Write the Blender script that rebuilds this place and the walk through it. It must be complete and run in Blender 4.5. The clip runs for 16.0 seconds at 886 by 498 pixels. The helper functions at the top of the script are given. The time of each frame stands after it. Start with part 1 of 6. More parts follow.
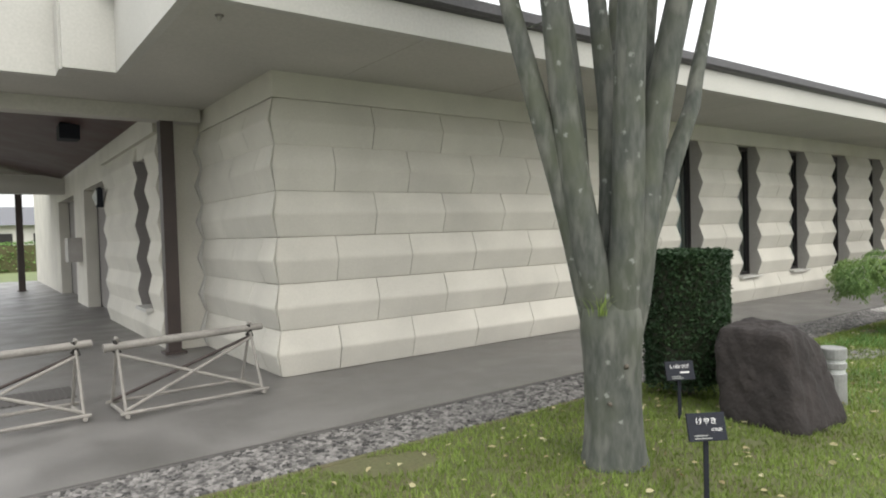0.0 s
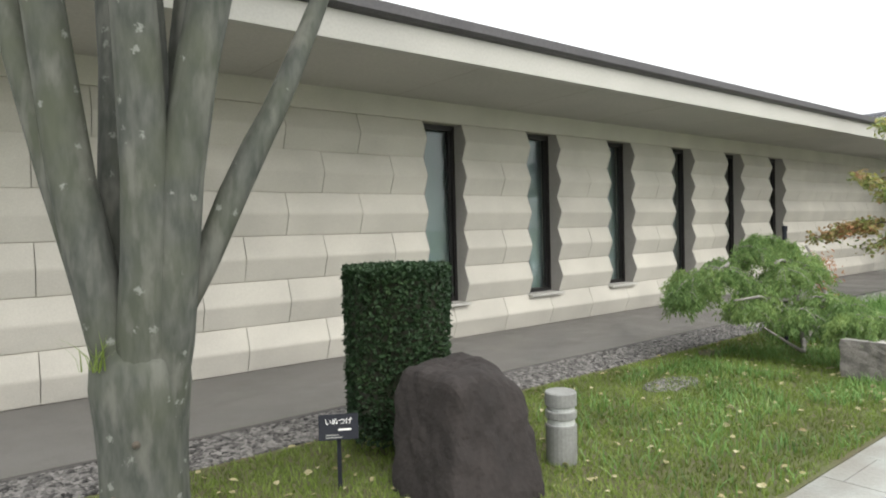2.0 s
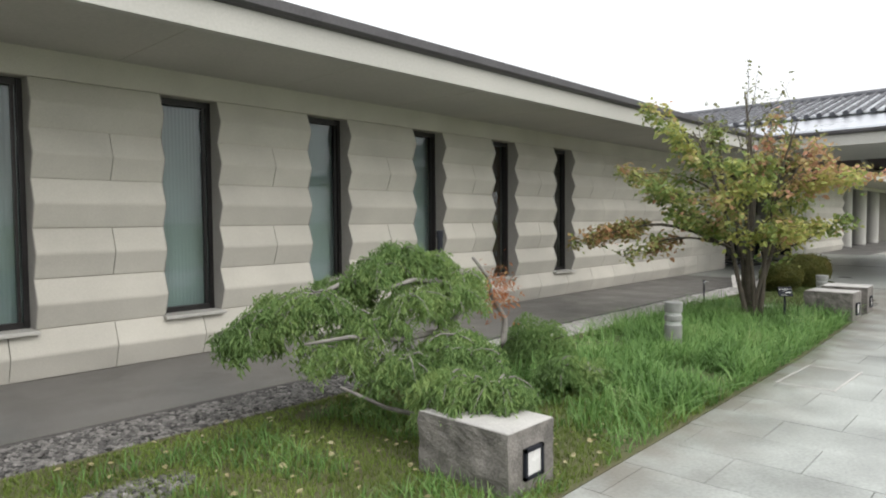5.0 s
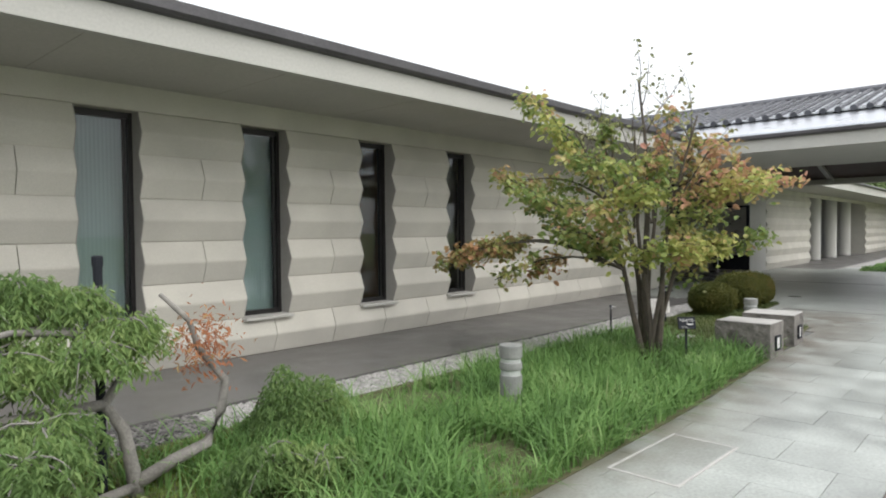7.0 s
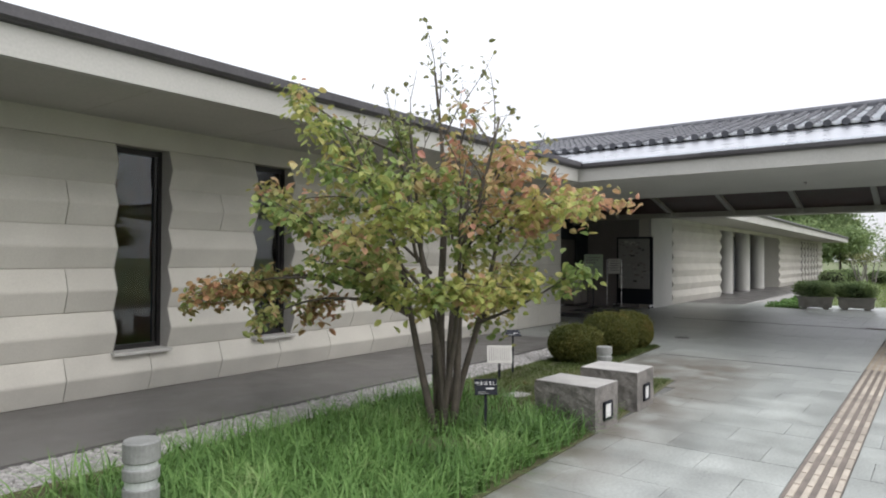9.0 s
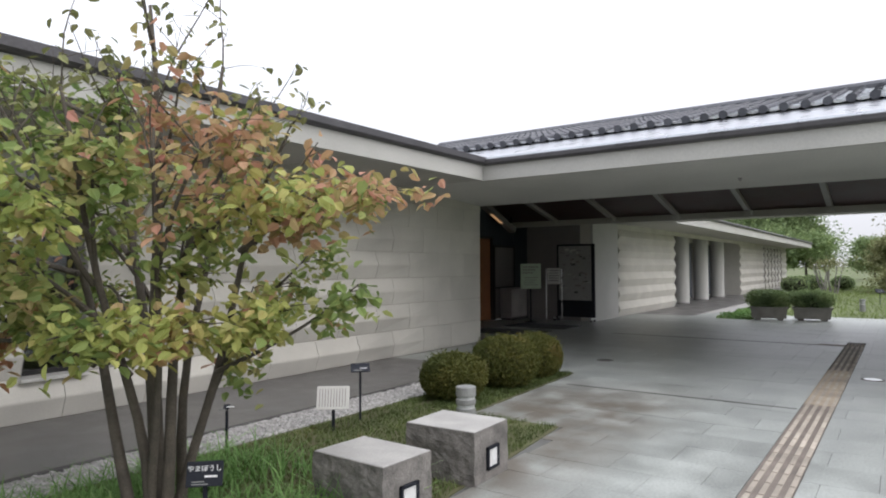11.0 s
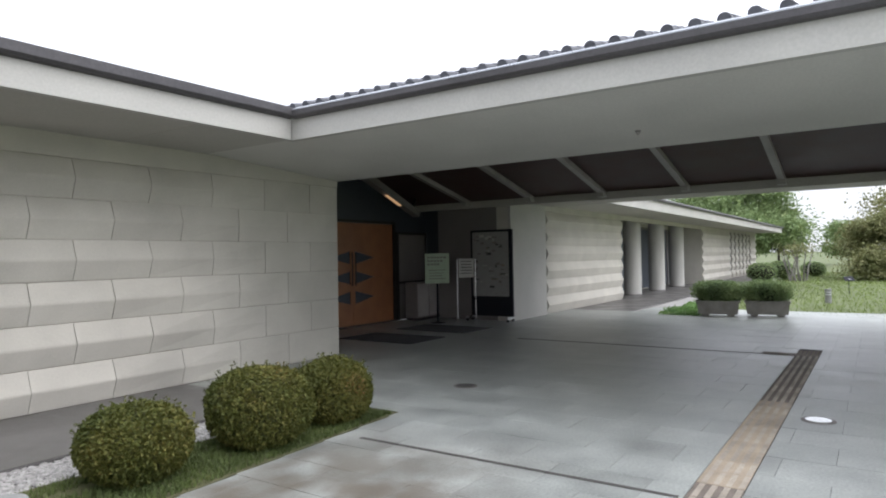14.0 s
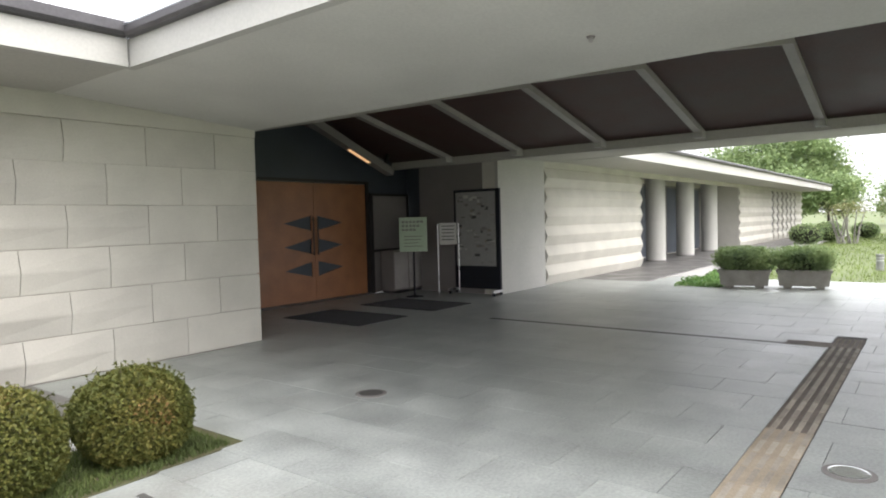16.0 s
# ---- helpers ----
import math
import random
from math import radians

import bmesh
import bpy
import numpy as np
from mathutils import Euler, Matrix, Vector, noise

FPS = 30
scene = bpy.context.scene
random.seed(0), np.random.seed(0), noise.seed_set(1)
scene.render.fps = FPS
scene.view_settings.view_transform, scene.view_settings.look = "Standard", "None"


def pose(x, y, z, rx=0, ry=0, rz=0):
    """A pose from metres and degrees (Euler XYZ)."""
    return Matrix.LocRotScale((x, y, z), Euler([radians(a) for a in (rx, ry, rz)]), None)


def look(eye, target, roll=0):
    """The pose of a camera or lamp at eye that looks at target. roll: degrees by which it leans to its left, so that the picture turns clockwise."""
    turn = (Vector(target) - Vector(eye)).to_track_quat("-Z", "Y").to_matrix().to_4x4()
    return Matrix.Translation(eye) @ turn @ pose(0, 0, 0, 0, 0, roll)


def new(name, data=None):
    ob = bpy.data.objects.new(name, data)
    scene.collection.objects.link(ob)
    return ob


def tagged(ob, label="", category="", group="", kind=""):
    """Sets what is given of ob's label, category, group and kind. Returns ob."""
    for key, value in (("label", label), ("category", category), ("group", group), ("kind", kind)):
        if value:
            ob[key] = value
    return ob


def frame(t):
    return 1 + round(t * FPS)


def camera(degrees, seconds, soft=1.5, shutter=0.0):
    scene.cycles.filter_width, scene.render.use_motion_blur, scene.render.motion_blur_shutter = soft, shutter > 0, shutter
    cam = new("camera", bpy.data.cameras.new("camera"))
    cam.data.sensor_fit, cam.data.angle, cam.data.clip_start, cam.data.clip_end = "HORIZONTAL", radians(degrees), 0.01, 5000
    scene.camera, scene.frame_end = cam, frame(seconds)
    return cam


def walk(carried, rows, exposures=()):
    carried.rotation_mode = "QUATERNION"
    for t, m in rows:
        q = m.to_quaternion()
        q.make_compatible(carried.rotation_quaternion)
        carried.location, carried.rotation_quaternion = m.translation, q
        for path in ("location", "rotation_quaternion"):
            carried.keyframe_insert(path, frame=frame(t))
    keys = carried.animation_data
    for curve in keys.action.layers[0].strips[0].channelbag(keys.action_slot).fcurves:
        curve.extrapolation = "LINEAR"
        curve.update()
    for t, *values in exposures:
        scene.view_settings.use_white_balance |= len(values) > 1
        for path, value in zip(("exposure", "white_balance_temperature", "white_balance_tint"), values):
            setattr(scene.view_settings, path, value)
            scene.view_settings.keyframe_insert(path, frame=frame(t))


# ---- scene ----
cam = camera(68.9, 16.0, soft=2.0)
PATH = [
    (0, (0.165, 0.067, 1.437), (1.342, 1.682, 1.384), -1.7),
    (0.5, (0.746, -0.047, 1.438), (1.971, 1.533, 1.389), -1.1),
    (1, (1.341, -0.078, 1.436), (2.509, 1.545, 1.409), -0.6),
    (1.5, (1.971, -0.191, 1.434), (3.136, 1.434, 1.411), -1.2),
    (2, (2.614, -0.29, 1.442), (3.855, 1.278, 1.384), -1.5),
    (2.5, (3.219, -0.389, 1.453), (4.586, 1.071, 1.4), -1.1),
    (3, (3.875, -0.45, 1.467), (5.294, 0.959, 1.43), -0.3),
    (3.5, (4.502, -0.476, 1.467), (5.942, 0.912, 1.446), -0.0),
    (4, (5.145, -0.481, 1.445), (6.536, 0.954, 1.375), -0.2),
    (4.5, (5.765, -0.512, 1.441), (7.2, 0.877, 1.338), -0.2),
    (4.7, (6.033, -0.55, 1.452), (7.48, 0.827, 1.353), -0.3),
    (6.8, (8.735, -0.807, 1.519), (10.206, 0.547, 1.469), -0.9),
    (7, (8.973, -0.818, 1.503), (10.452, 0.527, 1.451), -0.6),
    (7.5, (9.587, -0.888, 1.528), (11.122, 0.393, 1.475), -0.0),
    (8, (10.235, -0.972, 1.536), (11.795, 0.279, 1.529), 0.1),
    (8.5, (10.841, -0.987, 1.559), (12.423, 0.237, 1.567), 0.8),
    (8.7, (11.119, -1.017, 1.553), (12.701, 0.207, 1.573), 0.5),
    (10.8, (13.684, -1.212, 1.623), (15.312, -0.05, 1.682), -0.0),
    (11, (13.965, -1.214, 1.613), (15.593, -0.054, 1.671), -0.3),
    (11.5, (14.617, -1.197, 1.618), (16.254, -0.048, 1.657), -0.5),
    (12, (15.284, -1.216, 1.603), (16.908, -0.049, 1.64), -0.1),
    (12.5, (15.904, -1.217, 1.601), (17.529, -0.05, 1.614), 0.6),
    (13, (16.519, -1.297, 1.613), (18.15, -0.14, 1.627), 0.2),
    (13.5, (17.148, -1.272, 1.614), (18.796, -0.139, 1.625), -0.2),
    (14, (17.793, -1.341, 1.629), (19.451, -0.223, 1.654), -1.0),
    (14.5, (18.423, -1.302, 1.643), (20.096, -0.206, 1.655), -1.7),
    (15, (19.084, -1.333, 1.614), (20.746, -0.221, 1.595), -1.4),
    (15.5, (19.665, -1.25, 1.61), (21.316, -0.123, 1.538), -1.2),
    (16, (20.325, -1.261, 1.619), (21.909, -0.043, 1.533), -1.5),
]

EXPOSURES = [(0, 0.68, 6500, 9), (2.5, 0.74, 6500, 9), (3.2, 0.52, 6480, 10), (4, 0.37, 6450, 10), (4.5, 0.37, 6450, 10), (7, 0.40, 6350, 10), (8.5, 0.28, 6250, 12), (11, 0.22, 6150, 14), (12.5, 0.28, 6050, 14), (13.5, 0.45, 6050, 14), (15, 1.00, 6150, 13), (16, 1.40, 6350, 13)]
walk(cam, [(t, look(e, g, r)) for t, e, g, r in PATH], EXPOSURES)


# ---- world, sun, exposure ----
world = bpy.data.worlds.new("world")
scene.world = world
world.use_nodes = True
wn, wl = world.node_tree.nodes, world.node_tree.links
wbg = wn["Background"]
sky = wn.new("ShaderNodeTexSky")
sky.sky_type, sky.sun_disc = "NISHITA", False
sky.sun_elevation, sky.sun_rotation, sky.dust_density, sky.ozone_density = radians(44), radians(185), 4.0, 1.0
skymul = wn.new("ShaderNodeVectorMath")
skymul.operation = "SCALE"
skymul.inputs["Scale"].default_value = 0.10
cloud = wn.new("ShaderNodeMix")
cloud.data_type = "RGBA"
cloud.inputs[0].default_value = 0.82
# an overcast sky, brightest overhead
wtc, wsep, wrise = wn.new("ShaderNodeTexCoord"), wn.new("ShaderNodeSeparateXYZ"), wn.new("ShaderNodeMapRange")
wrise.inputs[1].default_value, wrise.inputs[2].default_value, wrise.inputs[3].default_value, wrise.inputs[4].default_value = 0.0, 1.0, 0.74, 2.1
wl.new(wtc.outputs["Generated"], wsep.inputs[0])
wl.new(wsep.outputs[2], wrise.inputs[0])
wgrey = wn.new("ShaderNodeCombineColor")
for wk in range(3):
    wl.new(wrise.outputs[0], wgrey.inputs[wk])
wl.new(wgrey.outputs[0], cloud.inputs[7])
wl.new(sky.outputs[0], skymul.inputs[0])
wl.new(skymul.outputs[0], cloud.inputs[6])
wl.new(cloud.outputs[2], wbg.inputs[0])
wbg.inputs[1].default_value = 1.08
sun = new("sun", bpy.data.lights.new("sun", "SUN"))
sun.data.energy, sun.data.angle, sun.data.color = 1.0, radians(50), (1.0, 0.97, 0.93)
sun.matrix_world = look((0, 0, 24), (2, 25, 0))

# ---- materials ----


def mat(name, col, rough=0.8, var=0.25, scale=4.0, fine=60.0, bump=0.2, metal=0.0, col2=None, spec=0.5, island=0.0, objvar=0.0, wet=0.0):
    """A surface with stains at a large scale, grain at a fine one, relief, and variation from piece to piece."""
    m = bpy.data.materials.new(name)
    m.use_nodes = True
    n, l = m.node_tree.nodes, m.node_tree.links
    p = n["Principled BSDF"]
    p.inputs["Metallic"].default_value = metal
    p.inputs["Specular IOR Level"].default_value = spec
    tc = n.new("ShaderNodeTexCoord")
    geo = n.new("ShaderNodeNewGeometry")
    big, small = n.new("ShaderNodeTexNoise"), n.new("ShaderNodeTexNoise")
    big.inputs["Scale"].default_value, big.inputs["Detail"].default_value = scale, 5
    small.inputs["Scale"].default_value, small.inputs["Detail"].default_value = fine, 3
    l.new(geo.outputs["Position"], big.inputs["Vector"])
    l.new(geo.outputs["Position"], small.inputs["Vector"])
    ramp = n.new("ShaderNodeValToRGB")
    c2 = col2 or tuple(c * (1 - var) for c in col)
    ramp.color_ramp.elements[0].position, ramp.color_ramp.elements[1].position = 0.32, 0.68
    ramp.color_ramp.elements[0].color, ramp.color_ramp.elements[1].color = (*c2, 1), (*col, 1)
    l.new(big.outputs[0], ramp.inputs[0])
    grain = n.new("ShaderNodeMapRange")
    grain.inputs[1].default_value, grain.inputs[2].default_value = 0.3, 0.7
    grain.inputs[3].default_value, grain.inputs[4].default_value = 1 - var * 0.5, 1 + var * 0.25
    l.new(small.outputs[0], grain.inputs[0])
    mul = n.new("ShaderNodeVectorMath")
    mul.operation = "SCALE"
    l.new(ramp.outputs[0], mul.inputs[0])
    l.new(grain.outputs[0], mul.inputs["Scale"])
    out = mul.outputs[0]
    for amount, socket in ((island, geo.outputs["Random Per Island"]), (objvar, n.new("ShaderNodeObjectInfo").outputs["Random"])):
        if amount:
            r = n.new("ShaderNodeMapRange")
            r.inputs[3].default_value, r.inputs[4].default_value = 1 - amount, 1 + amount
            l.new(socket, r.inputs[0])
            v = n.new("ShaderNodeVectorMath")
            v.operation = "SCALE"
            l.new(out, v.inputs[0])
            l.new(r.outputs[0], v.inputs["Scale"])
            out = v.outputs[0]
    l.new(out, p.inputs["Base Color"])
    rr = n.new("ShaderNodeMapRange")
    rr.inputs[3].default_value, rr.inputs[4].default_value = max(0.02, rough - 0.05 - wet), min(1, rough + 0.05)
    rr.inputs[1].default_value, rr.inputs[2].default_value = 0.35, 0.65
    l.new(big.outputs[0], rr.inputs[0])
    l.new(rr.outputs[0], p.inputs["Roughness"])
    if bump:
        b = n.new("ShaderNodeBump")
        b.inputs["Strength"].default_value, b.inputs["Distance"].default_value = bump, 0.01
        l.new(small.outputs[0], b.inputs["Height"])
        l.new(b.outputs[0], p.inputs["Normal"])
    return m


def leafmat(name, stops, rough=0.6, trans=0.25):
    """Leaves whose colour runs through stops from leaf to leaf."""
    m = bpy.data.materials.new(name)
    m.use_nodes = True
    n, l = m.node_tree.nodes, m.node_tree.links
    p = n["Principled BSDF"]
    p.inputs["Roughness"].default_value = rough
    p.inputs["Specular IOR Level"].default_value = 0.3
    geo = n.new("ShaderNodeNewGeometry")
    big = n.new("ShaderNodeTexNoise")
    big.inputs["Scale"].default_value = 1.6
    l.new(geo.outputs["Position"], big.inputs["Vector"])
    add = n.new("ShaderNodeMath")
    add.operation = "MULTIPLY_ADD"
    add.inputs[1].default_value = 0.45
    l.new(geo.outputs["Random Per Island"], add.inputs[0])
    sc = n.new("ShaderNodeMapRange")
    sc.inputs[1].default_value, sc.inputs[2].default_value, sc.inputs[3].default_value, sc.inputs[4].default_value = 0.3, 0.7, 0.0, 0.55
    l.new(big.outputs[0], sc.inputs[0])
    l.new(sc.outputs[0], add.inputs[2])
    ramp = n.new("ShaderNodeValToRGB")
    e = ramp.color_ramp.elements
    for i, (pos, c) in enumerate(stops):
        el = e[i] if i < 2 else e.new(pos)
        el.position, el.color = pos, (*c, 1)
    l.new(add.outputs[0], ramp.inputs[0])
    l.new(ramp.outputs[0], p.inputs["Base Color"])
    tr = n.new("ShaderNodeBsdfTranslucent")
    l.new(ramp.outputs[0], tr.inputs[0])
    mix = n.new("ShaderNodeMixShader")
    mix.inputs[0].default_value = trans
    l.new(p.outputs[0], mix.inputs[1])
    l.new(tr.outputs[0], mix.inputs[2])
    l.new(mix.outputs[0], n["Material Output"].inputs[0])
    return m


STONE = mat("cast_stone", (0.555, 0.535, 0.472), 0.85, 0.17, 1.3, 90, 0.15, objvar=0.05)
FASCIA = mat("painted_concrete", (0.47, 0.463, 0.43), 0.8, 0.14, 0.8, 40, 0.08)
SOFFIT = mat("soffit_concrete", (0.46, 0.445, 0.405), 0.85, 0.14, 0.7, 30, 0.08)
PASSAGE = mat("passage_soffit_paint", (0.60, 0.59, 0.55), 0.75, 0.14, 0.7, 40, 0.08)
# wall stone again, darker: the recess shade is in this colour
REVEAL = mat("shaded_stone_reveal", (0.37, 0.355, 0.325), 0.85, 0.14, 0.7, 30, 0.08)
GUTTER = mat("gutter_metal", (0.105, 0.10, 0.105), 0.45, 0.3, 2, 40, 0.05, metal=0.3)
FLASH = mat("zinc_flashing", (0.45, 0.47, 0.50), 0.3, 0.2, 2, 30, 0.05, metal=0.8)
TILE = mat("roof_tile", (0.085, 0.088, 0.10), 0.5, 0.35, 3, 50, 0.1, objvar=0.15, island=0.2)
FRAME = mat("dark_bronze", (0.03, 0.028, 0.028), 0.4, 0.3, 4, 60, 0.05, metal=0.4)
POST = mat("brown_steel", (0.045, 0.032, 0.028), 0.5, 0.25, 3, 60, 0.08)
BLIND = mat("pale_blind", (0.31, 0.365, 0.365), 0.9, 0.08, 1.5, 80, 0.02)
MORTAR = mat("mortar", (0.42, 0.395, 0.34), 0.95, 0.2, 3, 80, 0.2)
# pale metallic colour that boosts the sky's reflection on the pans
PANTILE = mat("sky_glint_pan_tile", (0.80, 0.82, 0.85), 0.30, 0.25, 3, 40, 0.06, metal=0.75)
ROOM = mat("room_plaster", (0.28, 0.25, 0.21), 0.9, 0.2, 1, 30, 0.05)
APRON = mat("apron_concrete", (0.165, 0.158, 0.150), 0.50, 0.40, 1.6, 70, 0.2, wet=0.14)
PAVE = mat("granite_paver", (0.365, 0.385, 0.360), 0.38, 0.40, 1.9, 45, 0.25, spec=0.5, objvar=0.09, island=0.09, wet=0.03)
JOINT = mat("paving_joint", (0.125, 0.125, 0.115), 0.9, 0.3, 3, 80, 0.2)


def lawn_dirt(m):
    """Brown dirt washed over the pavers along the lawn's edge, in uneven blotches."""
    n, l = m.node_tree.nodes, m.node_tree.links
    p = n["Principled BSDF"]
    src = p.inputs["Base Color"].links[0].from_socket
    geo, sep, blot = n.new("ShaderNodeNewGeometry"), n.new("ShaderNodeSeparateXYZ"), n.new("ShaderNodeTexNoise")
    blot.inputs["Scale"].default_value, blot.inputs["Detail"].default_value = 2.6, 6
    l.new(geo.outputs["Position"], sep.inputs[0])
    l.new(geo.outputs["Position"], blot.inputs["Vector"])
    fac = None
    for sock, a, b, c, d in ((sep.outputs[1], 0.55, 1.35, 0.0, 1.0), (sep.outputs[1], 2.6, 3.0, 1.0, 0.0), (sep.outputs[0], 21.3, 23.0, 1.0, 0.0), (blot.outputs[0], 0.34, 0.58, 0.25, 0.92)):
        mr = n.new("ShaderNodeMapRange")
        mr.inputs[1].default_value, mr.inputs[2].default_value, mr.inputs[3].default_value, mr.inputs[4].default_value = a, b, c, d
        l.new(sock, mr.inputs[0])
        if fac is None:
            fac = mr.outputs[0]
        else:
            mu = n.new("ShaderNodeMath")
            mu.operation = "MULTIPLY"
            l.new(fac, mu.inputs[0])
            l.new(mr.outputs[0], mu.inputs[1])
            fac = mu.outputs[0]
    mix = n.new("ShaderNodeMix")
    mix.data_type = "RGBA"
    l.new(fac, mix.inputs[0])
    l.new(src, mix.inputs[6])
    mix.inputs[7].default_value = (0.13, 0.113, 0.09, 1)
    l.new(mix.outputs[2], p.inputs["Base Color"])


lawn_dirt(PAVE)
GRAVELBED = mat("gravel_bed", (0.05, 0.047, 0.045), 0.95, 0.4, 6, 60, 0.4)
GRAVEL = mat("grey_gravel", (0.145, 0.138, 0.130), 0.7, 0.4, 9, 90, 0.2, island=0.9)
GRAVELW = mat("white_gravel", (0.36, 0.35, 0.33), 0.8, 0.2, 9, 90, 0.2, island=0.3)
SOIL = mat("lawn_soil", (0.08, 0.09, 0.033), 0.95, 0.5, 2.2, 40, 0.5, col2=(0.085, 0.075, 0.035))
FIELD = mat("field_ground", (0.135, 0.165, 0.065), 0.95, 0.35, 0.2, 12, 0.3)
BARKD = mat("brown_bark", (0.10, 0.085, 0.065), 0.9, 0.4, 9, 70, 0.6)
BARKM = mat("silvery_bark", (0.27, 0.255, 0.23), 0.9, 0.4, 12, 80, 0.5)
ROCK = mat("dark_volcanic_rock", (0.034, 0.029, 0.027), 0.9, 0.4, 4, 35, 0.7, spec=0.3)
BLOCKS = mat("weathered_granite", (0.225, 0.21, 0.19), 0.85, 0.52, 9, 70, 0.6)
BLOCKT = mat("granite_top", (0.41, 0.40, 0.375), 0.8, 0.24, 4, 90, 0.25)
BOLLARD = mat("bollard_grey", (0.25, 0.255, 0.24), 0.6, 0.3, 6, 60, 0.15)
BANDW = mat("bollard_lens", (0.48, 0.50, 0.48), 0.3, 0.2, 9, 60, 0.05)
SIGN = mat("sign_black", (0.016, 0.018, 0.025), 0.7, 0.3, 8, 60, 0.05, spec=0.25)
INK = mat("white_lettering", (0.75, 0.75, 0.73), 0.6, 0.05, 8, 60, 0.0)
# poster paper darkened to stand for the shade in the entrance
POSTER = mat("shade_toned_poster", (0.32, 0.32, 0.30), 0.7, 0.12, 6, 60, 0.02)
PAPER = mat("white_board", (0.50, 0.49, 0.45), 0.6, 0.08, 6, 60, 0.02)
DARKINK = mat("dark_print", (0.07, 0.07, 0.07), 0.7, 0.2, 8, 60, 0.0)
GREENPAPER = mat("pale_green_paper", (0.38, 0.47, 0.34), 0.7, 0.08, 6, 60, 0.02)
WOOD = mat("warm_oak", (0.31, 0.13, 0.053), 0.45, 0.25, 2.5, 35, 0.1)
CEIL = mat("dark_red_boards", (0.075, 0.038, 0.034), 0.55, 0.35, 2.0, 30, 0.15)
RAFTER = mat("grey_steel", (0.40, 0.38, 0.36), 0.5, 0.2, 3, 40, 0.05)
DARKWALL = mat("dark_bluish_panel", (0.05, 0.06, 0.075), 0.6, 0.25, 1.5, 40, 0.05)
# grey lowered to carry the entrance recess's shade; reused elsewhere
GREYWALL = mat("shade_toned_grey", (0.21, 0.195, 0.185), 0.85, 0.15, 1.2, 50, 0.1)
MAT = mat("rubber_mat", (0.035, 0.035, 0.037), 0.9, 0.3, 10, 120, 0.4)
TACTILE = mat("tactile_buff", (0.44, 0.39, 0.32), 0.8, 0.35, 3, 80, 0.2, objvar=0.18)
TACLIGHT = mat("tactile_scoured", (0.42, 0.35, 0.26), 0.8, 0.35, 3, 80, 0.2)
TACDARK = mat("tactile_worn", (0.225, 0.19, 0.16), 0.8, 0.4, 5, 80, 0.2, objvar=0.25)
BAMBOO = mat("weathered_bamboo", (0.25, 0.235, 0.21), 0.7, 0.3, 6, 50, 0.2)
ROPE = mat("black_rope", (0.03, 0.028, 0.025), 0.9, 0.3, 20, 90, 0.4)
CHROME = mat("steel", (0.55, 0.55, 0.55), 0.3, 0.1, 6, 60, 0.0, metal=1.0)
PLANTER = mat("planter_concrete", (0.36, 0.34, 0.31), 0.9, 0.3, 4, 70, 0.3)
DRAIN = mat("drain_iron", (0.07, 0.065, 0.06), 0.6, 0.3, 8, 60, 0.2)
GLENS = mat("ground_lens", (0.60, 0.61, 0.60), 0.08, 0.1, 8, 60, 0.0, metal=0.7)
LID = mat("light_lens", (0.64, 0.64, 0.62), 0.25, 0.05, 8, 60, 0.0)
HOUSE = mat("far_render", (0.55, 0.54, 0.50), 0.9, 0.15, 0.5, 20, 0.05)
GRASS = leafmat("grass_blades", [(0.0, (0.086, 0.103, 0.026)), (0.4, (0.129, 0.181, 0.034)), (0.8, (0.189, 0.267, 0.056)), (1.0, (0.275, 0.275, 0.095))])
TALLGRASS = leafmat("tall_grass", [(0.0, (0.055, 0.110, 0.032)), (0.45, (0.120, 0.230, 0.060)), (0.8, (0.212, 0.350, 0.110)), (1.0, (0.386, 0.432, 0.221))], trans=0.35)
GROUNDCOVER = leafmat("ground_cover", [(0.0, (0.05, 0.07, 0.022)), (0.45, (0.085, 0.115, 0.035)), (0.8, (0.13, 0.17, 0.05)), (1.0, (0.22, 0.17, 0.08))])
FALLEN = leafmat("fallen_leaf", [(0.0, (0.20, 0.15, 0.07)), (0.5, (0.38, 0.34, 0.19)), (1.0, (0.58, 0.54, 0.38))])
DOGLEAF = leafmat("turning_leaf", [(0.0, (0.112, 0.175, 0.056)), (0.35, (0.213, 0.288, 0.088)), (0.62, (0.338, 0.362, 0.125)), (0.82, (0.425, 0.350, 0.163)), (1.0, (0.500, 0.250, 0.175))], trans=0.4)
DOGRED = leafmat("reddened_leaf", [(0.0, (0.213, 0.250, 0.088)), (0.35, (0.362, 0.312, 0.125)), (0.62, (0.475, 0.300, 0.175)), (0.85, (0.525, 0.263, 0.200)), (1.0, (0.600, 0.213, 0.163))], trans=0.4)
DOGYELLOW = leafmat("yellowing_leaf", [(0.0, (0.200, 0.263, 0.075)), (0.45, (0.362, 0.388, 0.112)), (0.78, (0.475, 0.413, 0.150)), (1.0, (0.525, 0.312, 0.163))], trans=0.4)
DOGBROWN = leafmat("bronzed_leaf", [(0.0, (0.163, 0.200, 0.062)), (0.4, (0.300, 0.237, 0.100)), (0.7, (0.388, 0.225, 0.112)), (1.0, (0.450, 0.188, 0.112))], trans=0.35)
MAPLELEAF = leafmat("maple_leaf", [(0.0, (0.095, 0.157, 0.056)), (0.5, (0.179, 0.280, 0.095)), (1.0, (0.314, 0.403, 0.146))], trans=0.45)
